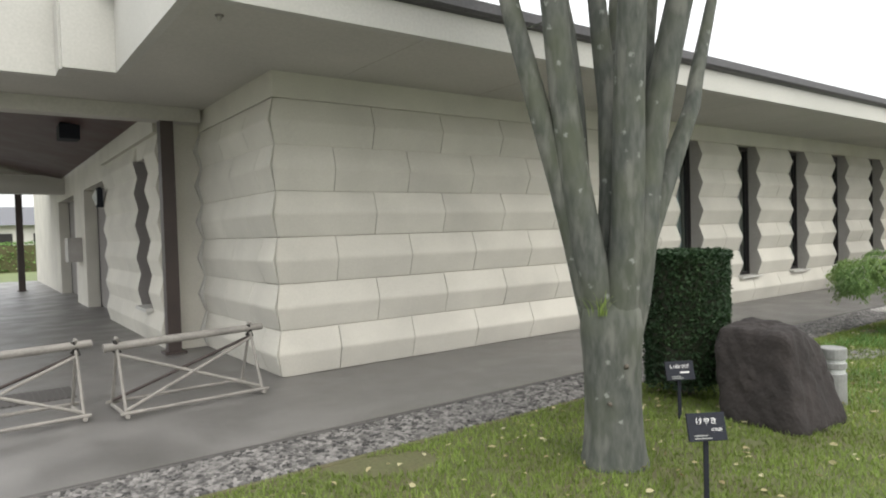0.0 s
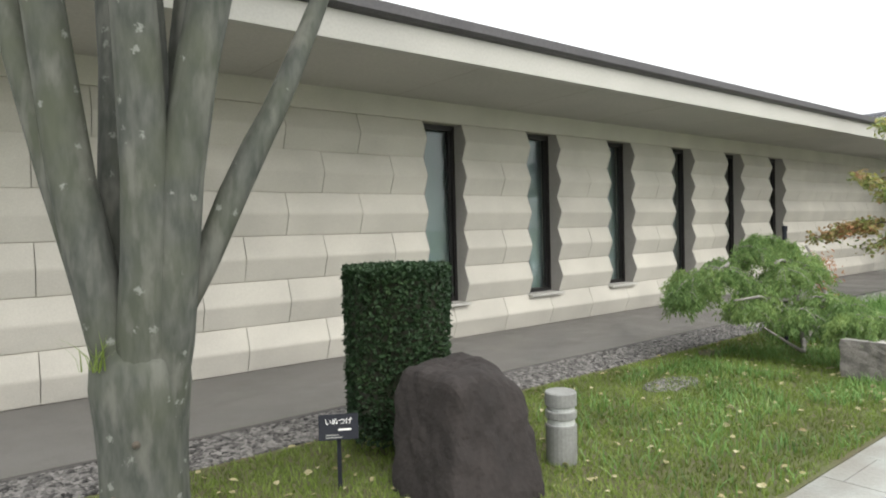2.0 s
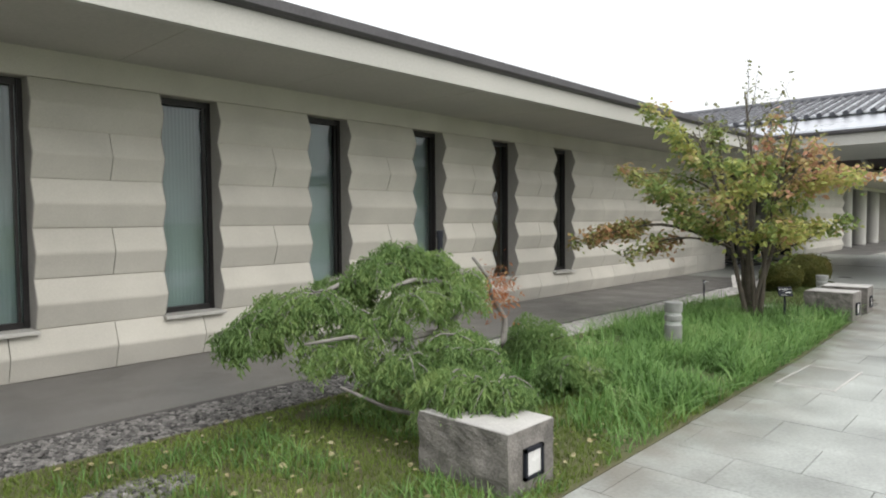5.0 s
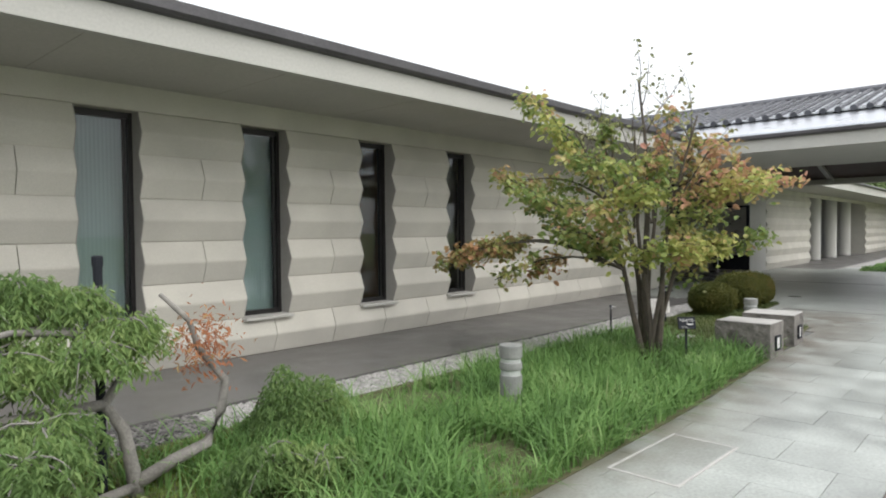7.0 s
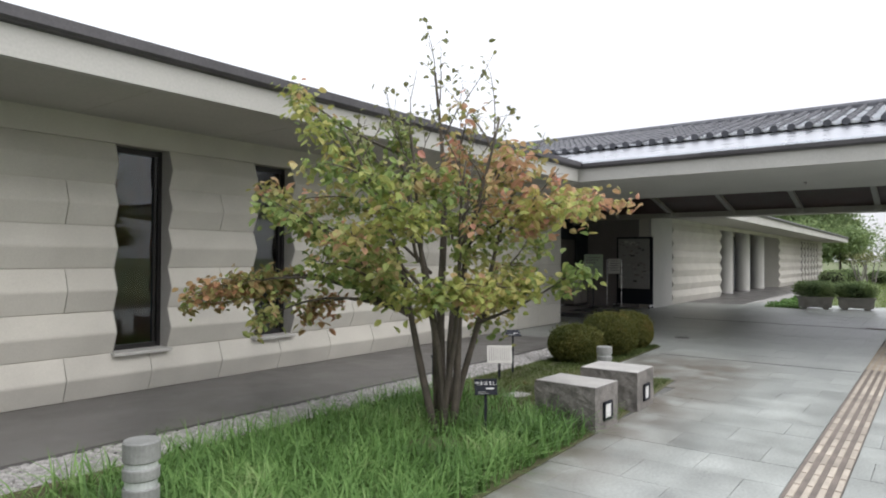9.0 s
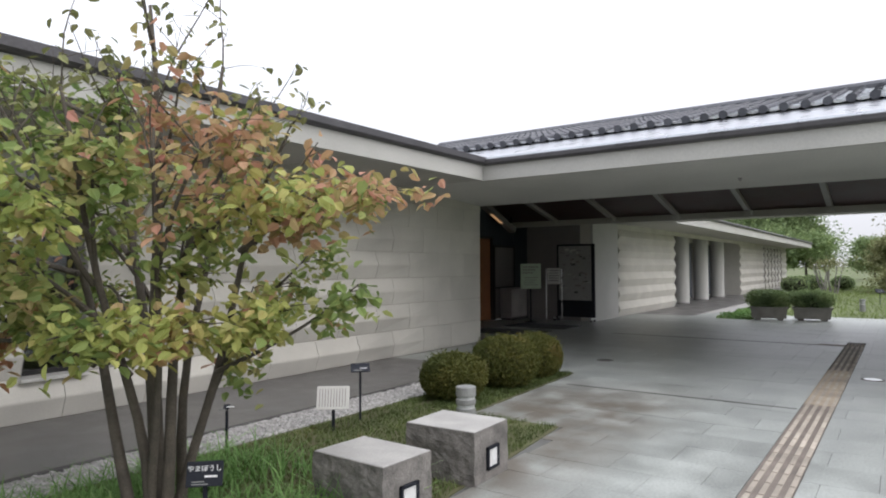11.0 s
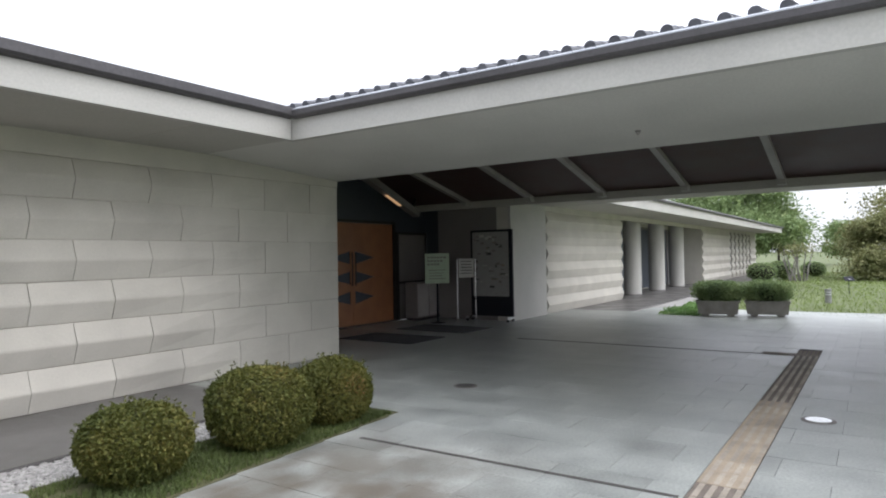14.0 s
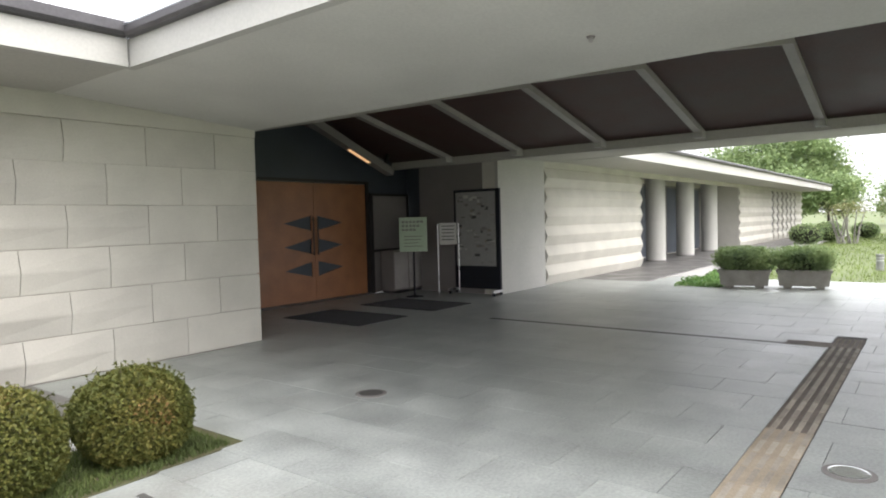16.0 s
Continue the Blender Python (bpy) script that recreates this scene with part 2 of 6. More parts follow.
HEDGELEAF = leafmat("holly_leaf", [(0.0, (0.010, 0.025, 0.010)), (0.6, (0.022, 0.05, 0.018)), (1.0, (0.05, 0.085, 0.03))], trans=0.1)
BALLLEAF = leafmat("azalea_leaf", [(0.0, (0.043, 0.060, 0.013)), (0.5, (0.093, 0.102, 0.021)), (0.85, (0.145, 0.128, 0.030)), (1.0, (0.204, 0.102, 0.043))], trans=0.2)
ZELKLEAF = leafmat("zelkova_leaf", [(0.0, (0.05, 0.08, 0.02)), (1.0, (0.13, 0.16, 0.04))])
FARLEAF = leafmat("far_leaf", [(0.0, (0.11, 0.16, 0.08)), (0.6, (0.23, 0.31, 0.13)), (1.0, (0.38, 0.44, 0.21))], trans=0.35)
BUSHLEAF = leafmat("olive_bush_leaf", [(0.0, (0.13, 0.15, 0.06)), (0.6, (0.22, 0.23, 0.10)), (1.0, (0.32, 0.29, 0.15))])
REDLEAF = leafmat("red_maple_leaf", [(0.0, (0.36, 0.11, 0.05)), (0.6, (0.42, 0.20, 0.10)), (1.0, (0.36, 0.28, 0.12))])


def barkmat(name):
    """Smooth grey bark with upright streaks, green algae and pale round lichen spots."""
    m = bpy.data.materials.new(name)
    m.use_nodes = True
    n, l = m.node_tree.nodes, m.node_tree.links
    p = n["Principled BSDF"]
    p.inputs["Roughness"].default_value = 0.9
    p.inputs["Specular IOR Level"].default_value = 0.25
    geo = n.new("ShaderNodeNewGeometry")
    stretch = n.new("ShaderNodeVectorMath")
    stretch.operation = "MULTIPLY"
    stretch.inputs[1].default_value = (1, 1, 0.3)
    l.new(geo.outputs["Position"], stretch.inputs[0])
    streak, broad, grain = (n.new("ShaderNodeTexNoise") for _ in range(3))
    streak.inputs["Scale"].default_value, streak.inputs["Detail"].default_value = 26, 6
    broad.inputs["Scale"].default_value, broad.inputs["Detail"].default_value = 3.2, 4
    grain.inputs["Scale"].default_value, grain.inputs["Detail"].default_value = 90, 3
    l.new(stretch.outputs[0], streak.inputs["Vector"])
    l.new(geo.outputs["Position"], broad.inputs["Vector"])
    l.new(geo.outputs["Position"], grain.inputs["Vector"])
    base = n.new("ShaderNodeValToRGB")
    base.color_ramp.elements[0].position, base.color_ramp.elements[1].position = 0.34, 0.66
    base.color_ramp.elements[0].color, base.color_ramp.elements[1].color = (0.054, 0.060, 0.052, 1), (0.098, 0.102, 0.090, 1)
    l.new(streak.outputs[0], base.inputs[0])
    green = n.new("ShaderNodeMix")
    green.data_type = "RGBA"
    gr = n.new("ShaderNodeMapRange")
    gr.inputs[1].default_value, gr.inputs[2].default_value, gr.inputs[4].default_value = 0.44, 0.68, 0.7
    l.new(broad.outputs[0], gr.inputs[0])
    l.new(gr.outputs[0], green.inputs[0])
    l.new(base.outputs[0], green.inputs[6])
    green.inputs[7].default_value = (0.072, 0.080, 0.053, 1)
    vor = n.new("ShaderNodeTexVoronoi")
    vor.inputs["Scale"].default_value = 17
    wob = n.new("ShaderNodeVectorMath")
    wob.operation = "MULTIPLY_ADD"
    wob.inputs[1].default_value = (0.05, 0.05, 0.05)
    l.new(grain.outputs["Color"], wob.inputs[0])
    l.new(geo.outputs["Position"], wob.inputs[2])
    l.new(wob.outputs[0], vor.inputs["Vector"])
    spot = n.new("ShaderNodeMapRange")
    spot.inputs[1].default_value, spot.inputs[2].default_value, spot.inputs[3].default_value, spot.inputs[4].default_value = 0.18, 0.30, 1.0, 0.0
    l.new(vor.outputs["Distance"], spot.inputs[0])
    some = n.new("ShaderNodeMath")
    some.operation = "GREATER_THAN"
    some.inputs[1].default_value = 0.74
    l.new(vor.outputs["Color"], some.inputs[0])
    both = n.new("ShaderNodeMath")
    both.operation = "MULTIPLY"
    l.new(spot.outputs[0], both.inputs[0])
    l.new(some.outputs[0], both.inputs[1])
    lich = n.new("ShaderNodeMix")
    lich.data_type = "RGBA"
    l.new(both.outputs[0], lich.inputs[0])
    l.new(green.outputs[2], lich.inputs[6])
    lich.inputs[7].default_value = (0.185, 0.195, 0.175, 1)
    worn, blot, patch = n.new("ShaderNodeTexNoise"), n.new("ShaderNodeMapRange"), n.new("ShaderNodeMix")
    patch.data_type = "RGBA"
    worn.inputs["Scale"].default_value, worn.inputs["Detail"].default_value = 9, 5
    blot.inputs[1].default_value, blot.inputs[2].default_value, blot.inputs[4].default_value = 0.54, 0.66, 0.65
    l.new(stretch.outputs[0], worn.inputs["Vector"])
    l.new(worn.outputs[0], blot.inputs[0])
    l.new(blot.outputs[0], patch.inputs[0])
    l.new(lich.outputs[2], patch.inputs[6])
    patch.inputs[7].default_value = (0.150, 0.150, 0.132, 1)
    l.new(patch.outputs[2], p.inputs["Base Color"])
    b = n.new("ShaderNodeBump")
    b.inputs["Strength"].default_value, b.inputs["Distance"].default_value = 0.35, 0.01
    l.new(streak.outputs[0], b.inputs["Height"])
    l.new(b.outputs[0], p.inputs["Normal"])
    return m


BARK = barkmat("grey_bark")


def glassmat(name, tint):
    m = bpy.data.materials.new(name)
    m.use_nodes = True
    p = m.node_tree.nodes["Principled BSDF"]
    p.inputs["Base Color"].default_value = (*tint, 1)
    p.inputs["Transmission Weight"].default_value = 1.0
    p.inputs["Roughness"].default_value = 0.0
    p.inputs["IOR"].default_value = 1.5
    return m


GLASS = glassmat("window_glass", (0.72, 0.80, 0.79))


def lampmat(name, col, strength):
    m = bpy.data.materials.new(name)
    m.use_nodes = True
    p = m.node_tree.nodes["Principled BSDF"]
    p.inputs["Emission Color"].default_value = (*col, 1)
    p.inputs["Emission Strength"].default_value = strength
    return m


# ---- mesh helpers ----


class MB:
    """Gathers vertices and faces for one mesh."""

    def __init__(self):
        self.v, self.f = [], []

    def add(self, verts, faces):
        o = len(self.v)
        self.v += [tuple(p) for p in verts]
        self.f += [tuple(i + o for i in f) for f in faces]
        return self

    def box(self, x0, y0, z0, x1, y1, z1):
        return self.add([(x, y, z) for z in (z0, z1) for x, y in ((x0, y0), (x1, y0), (x1, y1), (x0, y1))],
                        [(3, 2, 1, 0), (4, 5, 6, 7), (0, 1, 5, 4), (1, 2, 6, 5), (2, 3, 7, 6), (3, 0, 4, 7)])

    def chamfer(self, x0, y0, z0, x1, y1, z1, c):
        """A box with its upper edges cut off."""
        lo = [(x0, y0), (x1, y0), (x1, y1), (x0, y1)]
        hi = [(x0 + c, y0 + c), (x1 - c, y0 + c), (x1 - c, y1 - c), (x0 + c, y1 - c)]
        v = [(x, y, z0) for x, y in lo] + [(x, y, z1 - c) for x, y in lo] + [(x, y, z1) for x, y in hi]
        f = [(3, 2, 1, 0), (8, 9, 10, 11)]
        for k in (0, 4):
            f += [(k + i, k + (i + 1) % 4, k + 4 + (i + 1) % 4, k + 4 + i) for i in range(4)]
        return self.add(v, f)

    def prism(self, pts, z0, z1):
        """A flat polygon, counter-clockwise, drawn up from z0 to z1."""
        n = len(pts)
        return self.add([(x, y, z0) for x, y in pts] + [(x, y, z1) for x, y in pts],
                        [tuple(range(n))[::-1], tuple(range(n, 2 * n))] + [(i, (i + 1) % n, n + (i + 1) % n, n + i) for i in range(n)])

    def tube(self, pts, rads, n=8, cap=True):
        """A tube along pts with a radius at each."""
        pts = [Vector(p) for p in pts]
        rings, o = [], len(self.v)
        up = Vector((0.31, 0.17, 0.93))
        for i, p in enumerate(pts):
            d = (pts[min(i + 1, len(pts) - 1)] - pts[max(i - 1, 0)]).normalized()
            if abs(d.dot(up)) > 0.95:
                a = d.cross(Vector((1, 0, 0))).normalized()
            else:
                a = d.cross(up).normalized()
            b = d.cross(a)
            rings.append([p + (a * math.cos(k * 2 * math.pi / n) + b * math.sin(k * 2 * math.pi / n)) * rads[i] for k in range(n)])
        self.v += [tuple(q) for r in rings for q in r]
        for i in range(len(pts) - 1):
            self.f += [(o + i * n + k, o + (i + 1) * n + k, o + (i + 1) * n + (k + 1) % n, o + i * n + (k + 1) % n) for k in range(n)]
        if cap:
            self.f += [tuple(o + k for k in range(n)), tuple(o + (len(pts) - 1) * n + k for k in range(n))[::-1]]
        return self

    def lathe(self, prof, n=24, cx=0, cy=0):
        """A turned shape from (radius, z) pairs, bottom to top."""
        o = len(self.v)
        for r, z in prof:
            self.v += [(cx + r * math.cos(k * 2 * math.pi / n), cy + r * math.sin(k * 2 * math.pi / n), z) for k in range(n)]
        for i in range(len(prof) - 1):
            self.f += [(o + i * n + k, o + i * n + (k + 1) % n, o + (i + 1) * n + (k + 1) % n, o + (i + 1) * n + k) for k in range(n)]
        self.f += [tuple(o + k for k in range(n))[::-1], tuple(o + (len(prof) - 1) * n + k for k in range(n))]
        return self

    def mesh(self, name, material, smooth=False):
        me = bpy.data.meshes.new(name)
        me.from_pydata(self.v, [], self.f)
        me.materials.append(material)
        if smooth:
            me.polygons.foreach_set("use_smooth", [True] * len(me.polygons))
        me.update()
        return me


def part(name, mb, material, parent=None, label="", smooth=False, at=None):
    me = mb if isinstance(mb, bpy.types.Mesh) else mb.mesh(name, material, smooth)
    ob = new(name, me)
    ob.parent = parent
    if at is not None:
        ob.matrix_basis = at
    if label:
        ob["label"] = label
    return ob


def struct(name, mb, material, label, category, smooth=False):
    return tagged(part(name, mb, material, smooth=smooth), label, category, kind="structure")


def thing(name, x, y, z, label, category, group="", rz=0, kind=""):
    e = new(name)
    e.empty_display_size = 0.1
    e.matrix_basis = pose(x, y, z, 0, 0, rz)
    return tagged(e, label, category, group, kind)


def rng(seed):
    return np.random.default_rng(seed)


def leaves(pts, size, r, flat=0.5, shape="oval", droop=0.0):
    """Many small leaves: each a folded lozenge at one of pts."""
    n = len(pts)
    pts = np.asarray(pts, float)
    a = r.uniform(0, 2 * np.pi, n)
    d = np.stack([np.cos(a), np.sin(a), r.normal(0, flat, n) - droop], 1)
    d /= np.linalg.norm(d, axis=1)[:, None]
    s = np.cross(d, r.normal(0, 0.5, (n, 3)) + [0, 0, 1])
    s /= np.linalg.norm(s, axis=1)[:, None] + 1e-9
    up = np.cross(s, d)
    L = size * r.uniform(0.6, 1.25, n)[:, None]
    w = L * (0.30 if shape == "oval" else 0.13)
    if shape == "oval":
        v = np.stack([pts, pts + d * L * 0.28 + s * w + up * L * 0.07, pts + d * L * 0.68 + s * w * 0.86 + up * L * 0.05, pts + d * L - up * L * 0.10, pts + d * L * 0.68 - s * w * 0.86 + up * L * 0.05, pts + d * L * 0.28 - s * w + up * L * 0.07], 1).reshape(-1, 3)
        o = np.arange(n)[:, None] * 6
        m = MB()
        m.v, m.f = v.tolist(), np.concatenate([o + [0, 1, 2, 3], o + [0, 3, 4, 5]]).tolist()
        return m
    v = np.stack([pts, pts + d * L * 0.5 + s * w + up * L * 0.08, pts + d * L - up * L * 0.1, pts + d * L * 0.5 - s * w + up * L * 0.08], 1).reshape(-1, 3)
    f = np.arange(4 * n).reshape(n, 4)
    m = MB()
    m.v, m.f = v.tolist(), f.tolist()
    return m


def blades(xy, z0, h, w, r, lean=0.5, seg=3):
    """Grass blades as tapered, bent strips."""
    n = len(xy)
    a = r.uniform(0, 2 * np.pi, n)
    d = np.stack([np.cos(a), np.sin(a)], 1)
    s = np.stack([-d[:, 1], d[:, 0]], 1)
    hh = h * r.uniform(0.5, 1.2, n)
    ln = hh * r.uniform(0.1, 1.0, n) * lean
    V = []
    for k in range(seg + 1):
        u = k / seg
        c = xy + d * (ln * u * u)[:, None]
        z = z0 + hh * (u - 0.25 * u * u * (ln / np.maximum(hh, 1e-6)))
        ww = w * (1 - u) ** 0.7
        if k < seg:
            V += [np.column_stack([c - s * ww / 2, z]), np.column_stack([c + s * ww / 2, z])]
        else:
            V += [np.column_stack([c, z])]
    nv = 2 * seg + 1
    v = np.stack(V, 1).reshape(-1, 3)
    base = np.arange(n) * nv
    m = MB()
    m.v = v.tolist()
    for k in range(seg - 1):
        m.f += np.stack([base + 2 * k, base + 2 * k + 1, base + 2 * k + 3, base + 2 * k + 2], 1).tolist()
    m.f += np.stack([base + 2 * seg - 2, base + 2 * seg - 1, base + 2 * seg], 1).tolist()
    return m


def pebbles(xyz, size, r):
    """Many uneven eight-sided stones."""
    n = len(xyz)
    base = np.array([(1, 0, 0), (0, 1, 0), (-1, 0, 0), (0, -1, 0), (0.5, 0.5, 0.75), (-0.5, 0.4, 0.8), (-0.3, -0.6, 0.7), (0.6, -0.4, 0.65)])
    f0 = np.array([(0, 1, 4, 4), (1, 2, 5, 4), (2, 3, 6, 5), (3, 0, 7, 6), (0, 4, 7, 7), (4, 5, 6, 7)])
    a = r.uniform(0, 2 * np.pi, n)
    c, s = np.cos(a)[:, None], np.sin(a)[:, None]
    sz = size * r.uniform(0.5, 1.3, (n, 1))
    x, y, z = base[None, :, 0] * r.uniform(0.7, 1.3, (n, 8)), base[None, :, 1] * r.uniform(0.5, 1.0, (n, 8)), base[None, :, 2] * r.uniform(0.5, 0.9, (n, 8))
    v = np.stack([(x * c - y * s) * sz, (x * s + y * c) * sz, z * sz], 2) + np.asarray(xyz)[:, None, :]
    m = MB()
    m.v = v.reshape(-1, 3).tolist()
    for k in range(n):
        for q in f0:
            t = []
            for i in q:
                if not t or i + 8 * k != t[-1]:
                    t.append(int(i + 8 * k))
            m.f.append(tuple(t))
    return m

# ---- ground ----
g = MB().add([(-900, -900, -0.06), (1200, -900, -0.06), (1200, 900, -0.06), (-900, 900, -0.06)], [(0, 1, 2, 3)])
struct("ground", g, FIELD, "wide mown grass ground reaching to the horizon", "ground")
BED = [(-14, 1.22), (6, 1.24), (14, 1.27), (17.4, 1.40), (20.0, 1.66), (20.0, 2.72), (23.2, 2.90), (23.2, 3.72), (-14, 3.72)]
bed = struct("lawn", MB().prism(BED, -0.08, 0.0), SOIL, "mossy lawn bed with worn earthy patches", "lawn")
struct("gravel_strip", MB().prism([(-14, 3.78), (23.2, 3.78), (23.2, 4.38), (-14, 4.38)], -0.08, -0.01), GRAVELBED, "dark bed of the gravel drip strip", "gravel")
struct("edging_lawn", MB().chamfer(-14, 3.72, -0.08, 23.2, 3.78, 0.004, 0.008), SOIL, "narrow concrete edging between lawn and gravel", "edging")
struct("edging_apron", MB().chamfer(-14, 4.38, -0.08, 23.2, 4.43, 0.008, 0.008), DRAIN, "dark edging strip between gravel and apron", "edging")
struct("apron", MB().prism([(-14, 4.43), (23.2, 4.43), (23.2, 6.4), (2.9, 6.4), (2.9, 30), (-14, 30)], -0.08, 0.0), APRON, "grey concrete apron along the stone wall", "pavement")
pave = struct("pavement", MB().prism([(-14, -7), (37.5, -7), (37.5, 4.4), (36, 4.4), (36, 9.4), (25.8, 9.4), (25.8, 6.4), (23.2, 6.4), (23.2, 2.90), (20.0, 2.72), (20.0, 1.66), (17.4, 1.40), (14, 1.27), (6, 1.24), (-14, 1.22)], -0.08, -0.008),
              JOINT, "wet grey granite paving with dark joints", "pavement")
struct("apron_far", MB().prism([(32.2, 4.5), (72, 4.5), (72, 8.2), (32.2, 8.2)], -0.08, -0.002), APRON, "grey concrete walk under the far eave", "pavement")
struct("gravel_far", MB().prism([(35, 3.6), (72, 3.6), (72, 4.5), (35, 4.5)], -0.08, -0.015), GRAVELW, "pale gravel strip beside the far wing", "gravel")

# ---- zigzag stone walls ----
J = [0.0, 0.475, 0.95, 1.43, 1.90, 2.37, 2.84]
YJ, AMP = 6.325, 0.085


def amp(x):
    return AMP * min(1.0, max(0.0, (24.3 - x) / 1.9), 0.62 + 0.38 * (x - 2.66) / 3.5)


def block(L, h, a0, a1, mitre=0.0, base=0.25):
    """A cast stone block, ridged along its middle; x along its length, y towards the eye is negative."""
    c, gap = 0.005, 0.0042
    prof = lambda a: [(0.06, gap), (0.0 + c, gap), (-0.0 - a * base * 0, gap + c), (-a * 0.98, h * 0.47), (-a, h * 0.50), (-a * 0.98, h * 0.53), (0.0, h - gap - c), (c, h - gap), (0.06, h - gap)]
    p0, p1 = prof(a0), prof(a1)
    n = len(p0)
    v = [(gap + (y if mitre else 0.0) * mitre, y, z) for y, z in p0] + [(L - gap, y, z) for y, z in p1]
    f = [(i, i + n, i + n + 1, i + 1) for i in range(n - 1)] + [tuple(range(n))[::-1][::-1], tuple(range(n, 2 * n))[::-1]]
    return MB().add(v, f)


WIN = [7.57 + 1.87 * i for i in range(6)]
WW = 0.645
cache = {}


def wall_blocks(parent, spans, flip=None, ampf=amp, material=STONE):
    """Blocks for spans of (course, x0, x1, mitre)."""
    for k, x0, x1, mi in spans:
        key = (round(x1 - x0, 3), k == 0, round(ampf(x0), 3), round(ampf(x1), 3), mi)
        if key not in cache:
            cache[key] = block(x1 - x0, J[k + 1] - J[k], ampf(x0), ampf(x1), mi).mesh("block", material)
        m = pose(x0, YJ, J[k]) if flip is None else flip @ pose(x0, 0, J[k])
        part("block", cache[key], material, parent, at=m)


def spans_for(x0, x1, holes, odd0, even0, step, mitre0=True):
    out = []
    for k in range(6):
        cuts = [x0]
        start = odd0 if k % 2 == 0 else even0
        xs = [start + step * i for i in range(-60, 90)]
        inwin = [h for h in holes] if k > 0 else []
        xs = [x for x in xs if x0 + 0.25 < x < x1 - 0.2 and not any(h0 - 0.3 < x < h1 + 0.3 for h0, h1 in inwin)]
        edges = sorted([x0, x1] + xs + [e for h in inwin for e in h])
        for a, b in zip(edges, edges[1:]):
            if any(abs(a - h0) < 1e-6 and abs(b - h1) < 1e-6 for h0, h1 in inwin):
                continue
            out.append((k, a, b, 1.0 if (a == x0 and mitre0) else 0.0))
    return out


def slab_with_holes(x0, x1, y0, y1, z0, z1, holes, hz0, hz1):
    m = MB()
    xs = [x0] + [e for h in holes for e in h] + [x1]
    for i in range(0, len(xs), 2):
        m.box(xs[i], y0, z0, xs[i + 1], y1, z1)
    for h0, h1 in holes:
        m.box(h0, y0, z0, h1, y1, hz0)
        m.box(h0, y0, hz1, h1, y1, z1)
    return m


HOLES = [(w, w + WW) for w in WIN]
wallA = struct("wall_front", slab_with_holes(2.70, 25.90, YJ + 0.012, YJ + 0.34, -0.05, 3.4, HOLES, J[1], J[6]), MORTAR, "cream cast stone wall of ridged blocks", "wall")
part("frieze", slab_with_holes(2.66, 25.94, YJ - 0.012, YJ + 0.02, J[6] + 0.006, 3.12, [], 0, 0), STONE, wallA)

# the return of the front wall at its corner, facing the first porch
retm = Matrix.Translation((2.66, YJ, 0)) @ Matrix.Rotation(radians(-90), 4, "Z") @ Matrix.Diagonal((-1, 1, 1, 1))
wallR = struct("wall_return", MB().box(2.672, YJ + 0.35, -0.05, 2.95, 9.0, 3.4), STONE, "cream ridged stone return wall beside the porch", "wall")
part("frieze", MB().box(2.648, YJ - 0.008, J[6] + 0.006, 2.68, 8.9, 3.12), STONE, wallR)
part("end_pier", MB().box(2.30, 8.94, 0, 2.95, 9.095, 3.4), STONE, wallR)
part("jagged_edge", MB().add([(2.66 - AMP * (1 if i % 2 else 0.0), y, z) for y in (8.86, 8.93) for i, z in enumerate([J[0]] + [q for a, b in zip(J, J[1:]) for q in ((a + b) / 2, b)])] +
                             [(2.80, y, z) for y in (8.86, 8.93) for z in (0, 2.84)],
                             [(*range(13), 27, 26), (*range(25, 12, -1), 28, 29)] + [(i, i + 1, i + 14, i + 13) for i in range(12)]), FASCIA, wallR)


